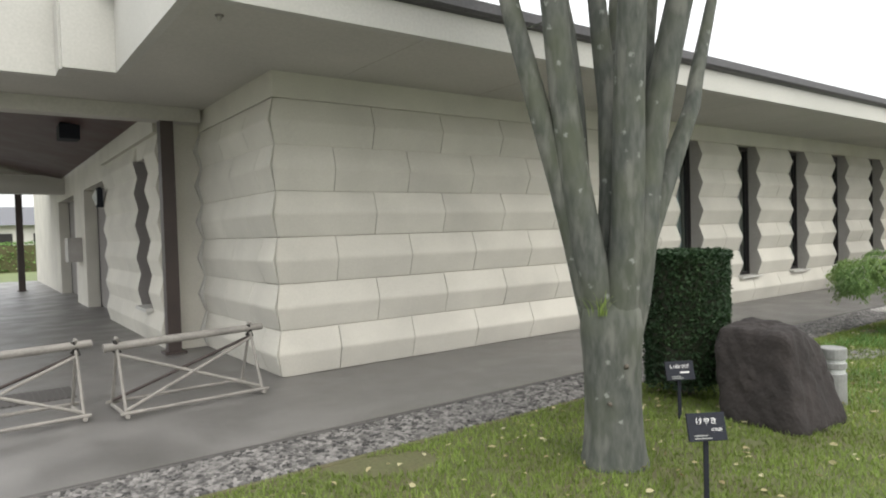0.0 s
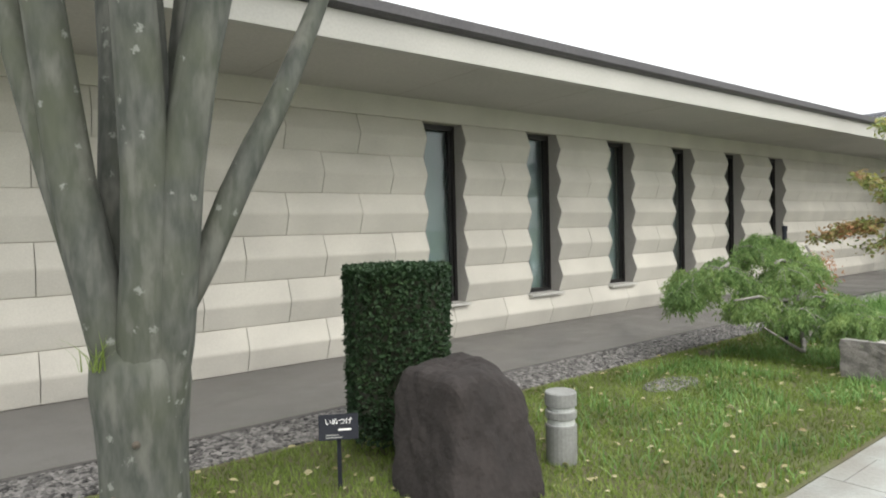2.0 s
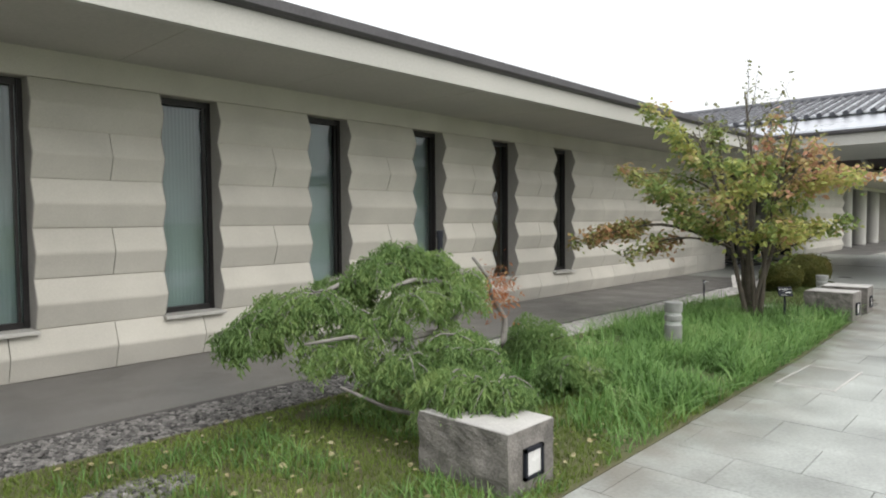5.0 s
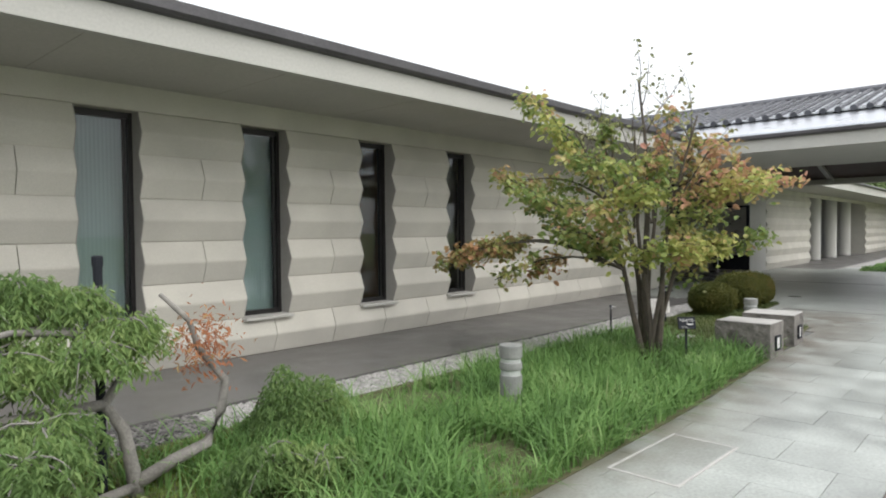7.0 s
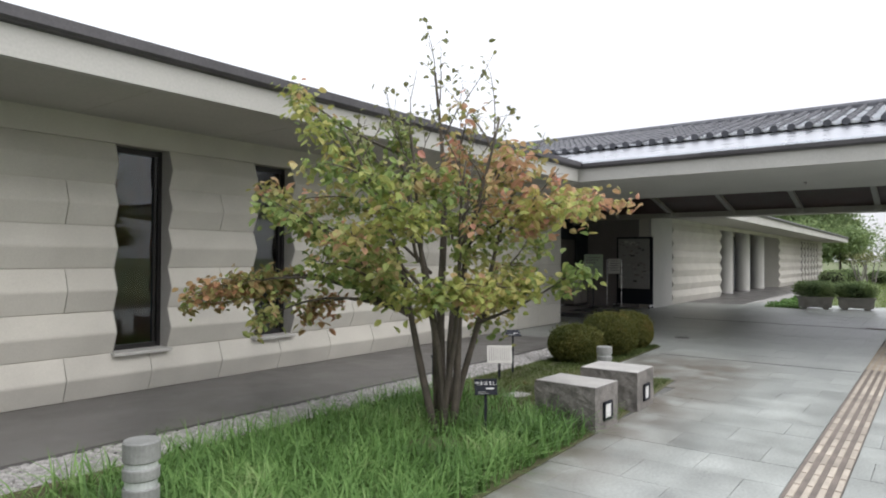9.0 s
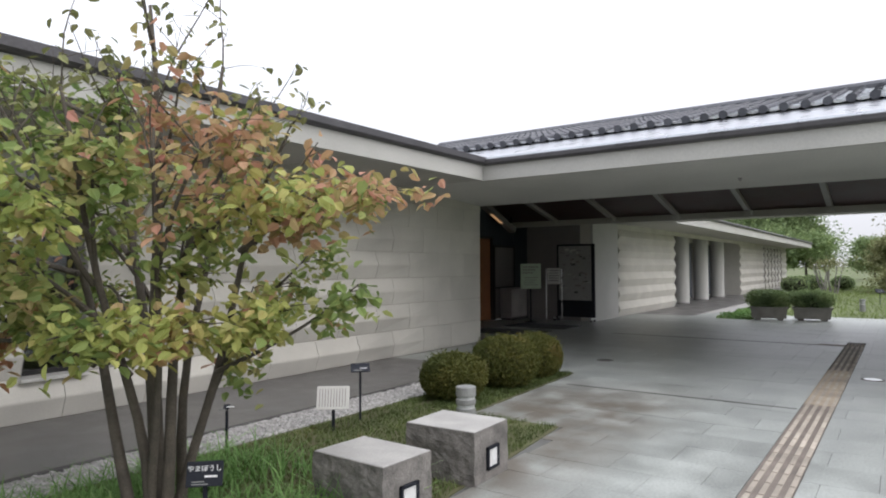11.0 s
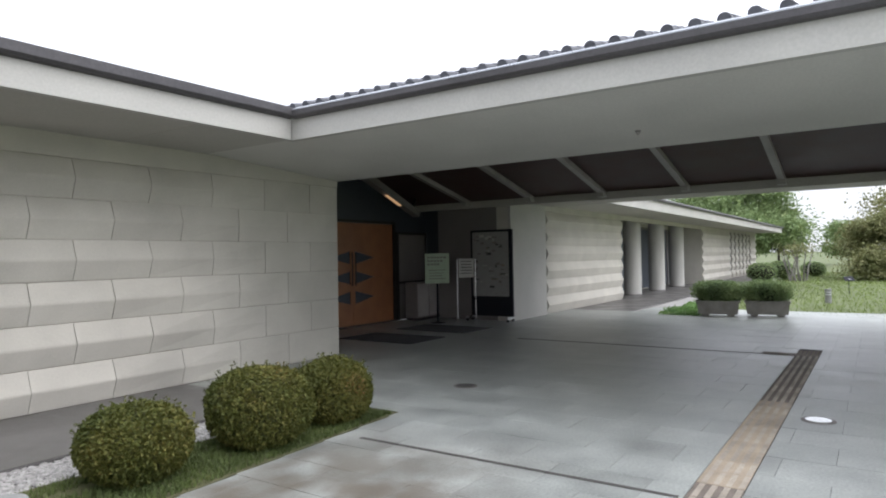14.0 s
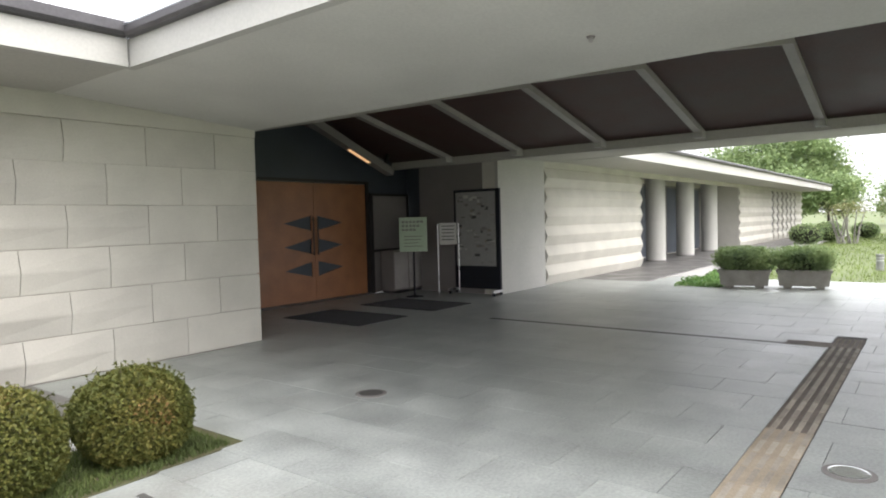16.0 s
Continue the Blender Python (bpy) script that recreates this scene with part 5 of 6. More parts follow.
def zelkova(x, y):
    t = thing("zelkova_tree", x, y, 0, "grey multi-limbed zelkova trunk with lichen spots", "tree")
    r = rng(4)
    S, D = Vector((0.81, -0.59, 0)), Vector((0.59, 0.81, 0))
    bm = bmesh.new()
    rings = []
    prof = [(0.225, -0.05), (0.196, 0.05), (0.180, 0.18), (0.172, 0.35), (0.172, 0.52), (0.182, 0.68), (0.195, 0.82), (0.185, 0.94), (0.12, 1.06)]
    for q, z in prof:
        ring = []
        for k in range(28):
            a = 2 * math.pi * k / 28
            f = 1 + 0.05 * math.sin(4 * a + 0.7 + z) * (0.4 + z) + 0.03 * noise.noise(Vector((2 * math.cos(a), 2 * math.sin(a), z * 2)))
            ring.append(bm.verts.new((q * f * math.cos(a), q * f * math.sin(a), z)))
        rings.append(ring)
    for A, B in zip(rings, rings[1:]):
        for k in range(28):
            bm.faces.new((A[k], A[(k + 1) % 28], B[(k + 1) % 28], B[k]))
    bm.faces.new(rings[-1])
    me = bpy.data.meshes.new("trunk")
    bm.to_mesh(me)
    bm.free()
    me.materials.append(BARK)
    me.polygons.foreach_set("use_smooth", [True] * len(me.polygons))
    part("trunk", me, BARK, t)
    zz = [0.45, 0.75, 1.0, 1.35, 1.7, 2.2, 2.7, 3.4, 4.2, 5.0]
    rr = [0.075, 0.105, 0.155, 0.235, 0.31, 0.43, 0.56, 0.74, 1.0, 1.25]
    lv = []
    ways = [(-0.95, 0.0, 0.080), (-0.58, -0.25, 0.100), (-0.40, 0.45, 0.080), (0.02, 0.30, 0.078), (0.24, -0.42, 0.108), (0.30, 0.65, 0.075), (0.55, 0.30, 0.080), (0.76, -0.12, 0.104)]
    for i, (s, d, rad) in enumerate(ways):
        pts, rads = [], []
        for k, (z, q) in enumerate(zip(zz, rr)):
            wob = 0.03 * min(1, z - 0.4)
            p = (S * s + D * d) * q + Vector((wob * math.sin(2.3 * z + i), wob * math.cos(1.9 * z + 2 * i), z))
            pts.append(p)
            rads.append(rad * (1.0 if z > 0.9 else 0.85) * (1 - 0.13 * max(0, z - 0.9)))
        part("limb", MB().tube(pts, [max(0.02, q) for q in rads], 14), BARK, t, smooth=True)
        br = MB()
        for q in range(6):
            P, e = limb(br, pts[7 + q % 3], (S * s * 0.9 + D * d + Vector((r.normal(0, 0.4), r.normal(0, 0.4), 1.1))), 2.0, 0.026, 0.006, r, 0.18, 6, 5)
            for w in P[2:]:
                lv += [np.array(w) + r.normal(0, 0.30, 3) for _ in range(30)]
        part("branch", br, BARK, t)
    lv = np.array(lv)
    part("crown", leaves(lv[lv[:, 2] > 4.5], 0.085, r, 0.6), ZELKLEAF, t)
    side = [(0.12, -0.05, 1.05), (0.25, -0.08, 1.32), (0.38, -0.10, 1.62), (0.49, -0.12, 1.85), (0.57, -0.13, 2.0), (0.66, -0.15, 2.2), (0.76, -0.12, 2.4), (0.92, -0.10, 2.75), (1.15, -0.08, 3.3), (1.4, -0.05, 4.2)]
    part("limb", MB().tube(side, [0.05, 0.06, 0.065, 0.062, 0.056, 0.052, 0.048, 0.04, 0.03, 0.015], 12), BARK, t, smooth=True)
    for a, d, z, q in ((0.04, -0.168, 0.62, 0.014), (-0.06, -0.172, 0.40, 0.010)):
        c = S * a + D * d + Vector((0, 0, z))
        part("knot", MB().tube([c + D * 0.05, c, c - D * 0.012, c - D * 0.016], [q * 1.3, q * 1.2, q, q * 0.4], 10), BARKD, t, "dark scarred knot", smooth=True)
    c = S * -0.10 + D * -0.16
    part("fork_tuft", blades(r.normal(0, 0.025, (26, 2)) + [c.x, c.y], 0.92, 0.16, 0.008, r, 0.9), GRASS, t, "green tuft growing in the fork")


zelkova(3.29, 2.64)


def dogwood(x, y):
    t = thing("dogwood_tree", x, y, 0, "multi-stemmed dogwood with leaves turning red and yellow", "tree")
    r = rng(8)
    L, D = Vector((-0.5, 0.866, 0)), Vector((0.866, 0.5, 0))
    W = lambda l, d, z: L * l + D * d + Vector((0, 0, z))
    stems = []
    for l, d, top, rad in ((0.10, 0.0, 3.3, 0.050), (0.55, 0.25, 2.9, 0.040), (-0.45, -0.25, 2.8, 0.038), (0.85, -0.35, 2.7, 0.036), (-0.75, 0.20, 2.5, 0.034), (0.25, -0.65, 2.6, 0.034), (-0.15, 0.70, 2.7, 0.034), (-0.25, -0.55, 2.4, 0.028)):
        i = len(stems)
        pts = []
        for k in range(11):
            u = k / 10
            bend = 0.10 + 0.28 * u + 0.62 * u ** 1.8
            pts.append(W(l * bend + 0.035 * math.sin(7 * u + 2 * i), d * bend + 0.12 * d / (abs(d) + 0.3) * (1 - u) + 0.035 * math.cos(6 * u + i), -0.03 + top * u))
        st = part("stem", MB().tube(pts, [rad * (1 - 0.86 * (k / 10) ** 0.9) + 0.004 for k in range(11)], 10), BARKD, t, smooth=True)
        stems.append(pts)
    lots = {"green": [], "red": [], "yellow": [], "brown": []}
    few = []
    for i, pts in enumerate(stems):
        for q in range(3):
            tw = MB()
            way = (r.normal(0, 0.32), r.normal(0, 0.32), 1)
            P, e = limb(tw, pts[9 - q % 2], way, r.uniform(0.45, 0.95), 0.008, 0.002, r, 0.12, 6, 5)
            for c in (2, 3, 4):
                Q, e2 = limb(tw, P[c], (r.normal(0, 0.8), r.normal(0, 0.8), 0.7), r.uniform(0.12, 0.3), 0.003, 0.0012, r, 0.15, 3, 4)
                few += [tuple(np.array(Q[-1]) + r.normal(0, 0.02, 3)) for _ in range(2)]
            few += [tuple(np.array(w) + r.normal(0, 0.04, 3)) for w in P[2:] for _ in range(2)]
            part("twig", tw, BARKD, t)

    def bough(tip, start_z, n, colour, wide=0.17, thin=0.04, u0=0.28):
        """A limb from the nearest stem out to tip, with a layer of drooping leaves along its outer part."""
        tip = Vector(tip)
        st = min((p for P in stems for p in P if abs(p.z - start_z) < 0.30), key=lambda p: (Vector((p.x, p.y, 0)) - Vector((tip.x, tip.y, 0)) * 0.5).length)
        flat = Vector((tip.x - st.x, tip.y - st.y, 0))
        side = Vector((-flat.y, flat.x, 0)).normalized() if flat.length > 0.05 else Vector((1, 0, 0))
        arch = 0.16 * flat.length
        C = []
        for k in range(9):
            u = k / 8
            C.append(st.lerp(tip, u) + Vector((0, 0, arch * math.sin(math.pi * u) * (0.9 if tip.z < st.z + 0.5 else -0.35))) + side * (0.05 * flat.length * math.sin(5 * u + n)))
        m = MB().tube(C, [0.016 * (1 - 0.85 * k / 8) + 0.0015 for k in range(9)], 7)
        for q in range(max(6, n // 22)):
            u = r.uniform(u0, 1.0)
            c = C[int(u * 8)].lerp(C[min(8, int(u * 8) + 1)], u * 8 % 1)
            reach = wide * 1.5 * r.uniform(0.4, 1.2)
            e = c + side * (reach * r.choice((-1, 1))) + flat.normalized() * reach * 0.6 + Vector((0, 0, r.normal(0.0, thin)))
            m.tube([c, c.lerp(e, 0.5) + Vector((0, 0, 0.02)), e], [0.004, 0.003, 0.001], 4)
            for _ in range(22):
                v = r.uniform(0, 1.1)
                p = c.lerp(e, v) + Vector(r.normal(0, 0.05, 3)) + Vector((0, 0, r.normal(0, thin) - 0.02))
                lots[colour if r.uniform(0, 1) < 0.72 else r.choice(("green", "yellow", "green", "red"))].append(tuple(p))
        part("branch", m, BARKD, t)

    for l, d, z, z0, n, c in ((2.45, 0.0, 1.12, 0.75, 380, "brown"), (2.15, 0.25, 1.20, 0.75, 340, "brown"), (2.30, -0.2, 1.14, 0.75, 300, "brown"), (1.80, -0.25, 0.92, 0.75, 150, "green"), (1.45, 0.05, 1.00, 0.75, 200, "brown"),
                              (1.85, 0.1, 2.28, 1.5, 340, "green"), (1.60, 0.6, 2.15, 1.5, 260, "green"), (1.55, -0.5, 2.10, 1.4, 260, "green"), (1.30, 0.1, 1.85, 1.2, 280, "green"),
                              (1.55, 0.1, 3.20, 2.3, 230, "green"), (1.20, -0.4, 2.95, 2.2, 230, "yellow"), (1.05, 0.5, 2.85, 2.2, 220, "green"), (0.90, 0.0, 2.60, 1.9, 280, "green"),
                              (1.00, -0.6, 1.52, 1.0, 230, "green"), (0.75, -0.9, 1.75, 1.2, 280, "green"), (0.95, 0.6, 1.50, 1.0, 240, "green"), (0.60, -0.3, 1.65, 1.2, 260, "green"),
                              (0.30, -1.1, 1.95, 1.3, 300, "yellow"), (0.25, 1.1, 2.00, 1.3, 240, "green"), (0.10, -0.6, 2.35, 1.7, 280, "green"), (-0.10, 0.7, 2.45, 1.8, 240, "green"),
                              (0.45, 0.2, 2.90, 2.3, 220, "green"), (-0.20, -0.2, 2.85, 2.2, 230, "red"), (-0.55, 0.1, 2.65, 2.0, 260, "red"), (-0.60, -0.6, 2.45, 1.8, 260, "red"),
                              (-1.00, -0.1, 2.35, 1.6, 290, "red"), (-1.45, -0.1, 2.06, 1.5, 300, "red"), (-1.20, 0.4, 2.15, 1.5, 250, "red"), (-1.05, -0.6, 2.00, 1.4, 250, "yellow"),
                              (-0.15, -0.8, 1.34, 0.9, 260, "yellow"), (-0.55, -0.5, 1.32, 0.9, 300, "yellow"), (-0.85, -0.2, 1.38, 0.9, 260, "yellow"), (-0.45, 0.3, 1.50, 1.0, 230, "green"),
                              (-0.70, 0.7, 1.75, 1.2, 220, "green"), (0.10, -0.9, 1.28, 0.8, 140, "yellow"), (-0.30, -0.3, 1.85, 1.3, 240, "green"), (0.55, 0.9, 2.40, 1.7, 220, "green"), (1.10, 1.0, 1.85, 1.3, 200, "green"), (0.7, -1.25, 2.25, 1.5, 240, "green")):
        low_bough = l > 1.4 and z < 1.3
        bough(W(l, d, z), z0, n, c, u0=0.58 if low_bough else 0.30)
    bough(W(-1.22, -0.1, 1.52), 0.9, 60, "green", 0.06, 0.03, 0.75)
    for name, key, m, lab in (("crown", "green", DOGLEAF, ""), ("red_leaves", "red", DOGRED, "leaves turned dull red"), ("yellow_leaves", "yellow", DOGYELLOW, "leaves turned yellow"), ("bronze_leaves", "brown", DOGBROWN, "bronzed leaves of the low bough")):
        part(name, leaves(lots[key], 0.082, r, 0.30, droop=0.55), m, t, lab)
    part("top_leaves", leaves(few, 0.065, r, 0.4, droop=0.6), BUSHLEAF, t, "sparse withered leaves on the top twigs")


dogwood(16.20, 2.48)


def weeping_maple(x, y):
    t = thing("weeping_maple", x, y, 0, "weeping cut-leaf maple with crooked silvery limbs", "tree")
    r = rng(15)
    lims = [[(0, 0, -0.03), (-0.02, 0, 0.16), (-0.06, 0.02, 0.40), (-0.16, 0.02, 0.56), (-0.05, 0.03, 0.70), (-0.04, 0.02, 0.88), (-0.30, 0.0, 0.98), (-0.6, -0.02, 1.02), (-0.9, -0.05, 0.98)],
            [(0, 0, 0.08), (0.20, -0.02, 0.16), (0.42, -0.03, 0.22), (0.52, -0.02, 0.40), (0.56, 0.0, 0.58), (0.40, 0.02, 0.80), (0.34, 0.02, 0.98), (0.18, 0.05, 1.15)],
            [(0, 0, 0.06), (-0.3, -0.12, 0.08), (-0.62, -0.25, 0.05), (-0.9, -0.35, 0.10), (-1.2, -0.35, 0.22), (-1.5, -0.25, 0.40)],
            [(-0.16, 0.02, 0.56), (-0.5, -0.1, 0.60), (-0.9, -0.2, 0.62), (-1.3, -0.1, 0.68), (-1.6, 0.0, 0.66)],
            [(-0.3, 0, 0.98), (-0.6, 0.2, 1.02), (-1.0, 0.35, 1.0), (-1.4, 0.4, 0.86), (-1.8, 0.4, 0.70)]]
    for i, L in enumerate(lims):
        n = len(L)
        part("trunk" if i == 0 else "limb", MB().tube(L, [0.044 * (1 - 0.7 * k / (n - 1)) for k in range(n)] if i < 2 else [0.032 * (1 - 0.7 * k / (n - 1)) for k in range(n)], 9), BARKM, t, smooth=True)
    lv, lr = [], []
    # layered pads of foliage: arching sprays that hang at their ends
    pads = [(8.74, 3.42, 0.68, 0.24), (8.98, 3.45, 0.80, 0.32), (9.22, 3.30, 0.92, 0.36), (9.15, 3.60, 0.86, 0.30), (9.55, 3.40, 0.98, 0.34), (9.72, 3.15, 1.12, 0.28), (9.98, 3.20, 1.22, 0.28), (10.22, 3.10, 1.15, 0.24),
            (9.45, 2.95, 0.76, 0.34), (9.80, 2.90, 0.90, 0.36), (10.20, 2.85, 0.92, 0.32), (10.45, 2.95, 0.98, 0.22), (9.15, 2.95, 0.58, 0.30), (9.50, 2.62, 0.50, 0.34), (9.90, 2.55, 0.60, 0.30),
            (9.34, 1.90, 0.49, 0.25), (9.46, 1.78, 0.48, 0.25), (9.32, 2.05, 0.48, 0.25), (9.75, 2.25, 0.56, 0.27), (10.95, 2.30, 0.27, 0.25), (11.25, 2.22, 0.20, 0.22)]
    for px, py, pz, rad in pads:
        px, py = px - x, py - y
        tw = MB()
        for q in range(64):
            a, reach = r.uniform(0, 2 * np.pi), rad * r.uniform(0.55, 1.15)
            hang, low = r.uniform(0.22, 0.55), r.uniform(0.0, 0.16)
            P = [(px + reach * u * math.cos(a), py + reach * 0.9 * u * math.sin(a), max(0.05, pz + 0.05 - low + 0.10 * u - (0.10 + hang) * reach * u ** 2.4 * 1.5)) for u in (0.0, 0.35, 0.65, 0.85, 1.0)]
            if q < 14:
                tw.tube(P, [0.006, 0.005, 0.004, 0.003, 0.001], 4)
            for u0, u1 in zip(P[1:], P[2:]):
                for _ in range(12):
                    k = r.uniform(0, 1)
                    lv.append(tuple(np.array(u0) * (1 - k) + np.array(u1) * k + r.normal(0, 0.018, 3)))
        part("twig", tw, BARKM, t)
    for _ in range(420):
        lr.append((0.42 + r.normal(0, 0.10), r.normal(0, 0.10), 0.84 + r.normal(0, 0.10)))
    part("foliage", leaves(lv, 0.058, r, 0.35, "thin", 1.0), MAPLELEAF, t)
    part("red_foliage", leaves(lr, 0.055, r, 0.4, "thin", 0.7), REDLEAF, t, "reddening leaves")
    s = thing("stake", x - 0.13, y + 0.15, 0, "dark round timber stake beside the maple", "stake")
    part("pole", MB().tube([(0, 0, -0.05), (0, 0, 1.38)], [0.027, 0.025], 10), SIGN, s)
    part("cap", MB().lathe([(0.031, 1.33), (0.031, 1.385), (0.02, 1.39)], 12), SIGN, s)
    part("tie", MB().tube([(-0.02, -0.03, 1.22), (-0.2, -0.2, 0.7), (-0.42, -0.4, 0.12)], [0.006, 0.006, 0.006], 5), BAMBOO, s)


weeping_maple(10.50, 2.97)


def wisp_bush(x, y, rad, h, n, seed):
    t = thing("low_maple", x, y, 0, "low mound of fine green cut-leaf foliage", "shrub")
    r = rng(seed)
    a, q = r.uniform(0, 2 * np.pi, n), rad * np.sqrt(r.uniform(0, 1, n))
    lump = np.array([noise.noise(Vector((3.2 * u * math.cos(w), 3.2 * u * math.sin(w), seed))) for u, w in zip(q, a)])
    z = h * (1 - (q / rad) ** 2 * 0.8 + 0.45 * lump) * r.uniform(0.35, 1.0, n)
    z = np.maximum(z, 0.02)
    part("foliage", leaves(np.stack([q * np.cos(a), q * np.sin(a), z], 1), 0.052, r, 0.3, "thin", 0.8), MAPLELEAF, t)
    m = MB()
    for k in range(6):
        m.tube([(0, 0, -0.02), (0.4 * rad * math.cos(k), 0.4 * rad * math.sin(k), h * 0.6), (0.7 * rad * math.cos(k), 0.7 * rad * math.sin(k), h * 0.7)], [0.012, 0.009, 0.004], 5)
    part("stem", m, BARKD, t)


wisp_bush(11.70, 3.12, 0.46, 0.48, 8500, 31)


# ---- lawn, tall grass, gravel, fallen leaves ----
def in_bed(n, x0, x1, r):
    x = r.uniform(x0, x1, n)
    y0 = np.interp(x, [-14, 6, 14, 17.4, 20, 20.01, 23.2], [1.22, 1.24, 1.27, 1.40, 1.66, 2.72, 2.9])
    y = y0 + 0.02 + (3.70 - y0) * r.uniform(0, 1, n)
    return np.stack([x, y], 1)


def dens(xy, s, off):
    return np.array([noise.noise(Vector((a * s + off, b * s, 0))) for a, b in xy])


r = rng(41)
xy = in_bed(105000, 0.0, 12.0, r)
d = dens(xy, 1.3, 0)
tagged(part("short_grass", blades(xy[d > -0.48], -0.005, 0.048, 0.008, r, 0.9, 2), GRASS), "short mossy lawn grass with bare patches", "grass", kind="stuff")
xy = in_bed(34000, 16.0, 23.1, r)
d = dens(xy, 1.3, 0)
tagged(part("short_grass", blades(xy[d > -0.5], -0.005, 0.06, 0.009, r, 0.9, 2), GROUNDCOVER), "short thin grass round the stone blocks", "grass", kind="stuff")
xy = in_bed(17000, 10.4, 17.6, r)
d = dens(xy, 1.1, 7)
keep = (xy[:, 1] < 3.5) & ((d > -0.25)) & (r.uniform(0, 1, len(xy)) < np.clip((xy[:, 0] - 10.4) / 1.6, 0.1, 1) * np.clip((17.9 - xy[:, 0]) / 1.5, 0.0, 1))
tagged(part("tall_grass", blades(xy[keep], -0.005, 0.31, 0.017, r, 1.8, 5), TALLGRASS), "lush tall arching green grass", "grass", kind="stuff")
xy = in_bed(16000, 5.6, 12.4, r)
xy = xy[(xy[:, 1] < 3.4) & (r.uniform(0, 1, len(xy)) < np.clip((xy[:, 0] - 5.4) / 4, 0, 1)) & (dens(xy, 1.6, 3) > -0.12) & (((xy[:, 0] - 7.78) / 0.42) ** 2 + ((xy[:, 1] - 2.98) / 0.22) ** 2 > 1)]
tagged(part("tall_grass", blades(xy, -0.005, 0.13, 0.010, r, 1.4, 4), TALLGRASS), "loose tufts of longer grass near the maple", "grass", kind="stuff")
xy = in_bed(520, 0.5, 10.5, r)
z = np.full((len(xy), 1), 0.025)
tagged(part("fallen_leaves", leaves(np.hstack([xy, z]), 0.048, r, 0.15), FALLEN), "pale fallen leaves scattered on the lawn", "leaves", kind="stuff")
n = 27000
p = np.stack([r.uniform(-1.0, 11.5, n), r.uniform(3.80, 4.36, n), np.full(n, -0.012)], 1)
tagged(part("gravel", pebbles(p, 0.029, r), GRAVEL), "loose grey gravel in the drip strip", "gravel", kind="stuff")
n = 15000
p = np.stack([r.uniform(11.5, 23.1, n), r.uniform(3.80, 4.36, n), np.full(n, -0.012)], 1)
tagged(part("gravel", pebbles(p, 0.026, r), GRAVELW), "loose pale gravel in the drip strip", "gravel", kind="stuff")
a, q = r.uniform(0, 2 * np.pi, 420), np.sqrt(r.uniform(0, 1, 420))
p = np.stack([7.78 + 0.36 * q * np.cos(a), 2.98 + 0.17 * q * np.sin(a), np.full(420, 0.0)], 1)
tagged(part("gravel_patch", pebbles(p, 0.026, r), GRAVEL), "small patch of grey gravel in the lawn", "gravel", kind="stuff")


# ---- bamboo barriers at the first porch ----
def barrier(x, y, w, rz):
    b = thing("bamboo_barrier", x, y, 0, "low barrier of bamboo poles lashed with rope", "barrier", "bamboo barriers", rz)
    part("top_pole", MB().tube([(-w / 2 - 0.1, 0, 0.56), (0, 0, 0.575), (w / 2 + 0.12, 0, 0.59)], [0.036, 0.035, 0.033], 12), BAMBOO, b)
    for s in (-1, 1):
        xx = s * w / 2
        for t in (-1, 1):
            part("leg", MB().tube([(xx, t * 0.26, 0.012), (xx, -t * 0.03, 0.64)], [0.014, 0.013], 8), BAMBOO, b)
        part("lashing", MB().tube([(xx - 0.03, 0, 0.52), (xx + 0.03, 0.02, 0.60), (xx - 0.02, -0.02, 0.62), (xx + 0.02, 0, 0.50)], [0.018] * 4, 6), ROPE, b)
        part("foot_pole", MB().tube([(xx, -0.30, 0.03), (xx, 0.30, 0.03)], [0.018, 0.018], 8), BAMBOO, b)
    part("brace", MB().tube([(-w / 2, -0.24, 0.07), (w / 2, -0.03, 0.50)], [0.015, 0.014], 8), BAMBOO, b)
    part("brace", MB().tube([(w / 2, -0.22, 0.07), (-w / 2, -0.03, 0.50)], [0.015, 0.014], 8), BAMBOO, b)
    part("brace", MB().tube([(-w / 2, 0.22, 0.07), (w / 2, 0.03, 0.50)], [0.015, 0.014], 8), POST, b)
    for t in (-1, 1):
        part("rail", MB().tube([(-w / 2 - 0.05, t * 0.26, 0.05), (w / 2 + 0.05, t * 0.26, 0.05)], [0.016, 0.016], 8), BAMBOO, b)


barrier(1.68, 6.05, 1.15, 3)
barrier(0.25, 6.15, 1.15, 3)
dm = thing("drain_grate", 0.2, 7.2, 0, "dark iron grate in the porch floor", "grate")
part("frame", MB().box(-0.7, -0.28, -0.01, 0.7, 0.28, 0.004), DRAIN, dm)
gm = MB().box(-0.01, -0.26, 0.004, 0.01, 0.26, 0.012).mesh("bar", DRAIN)
for q in range(28):
    part("bar", gm, DRAIN, dm, at=pose(-0.67 + q * 0.05, 0, 0))

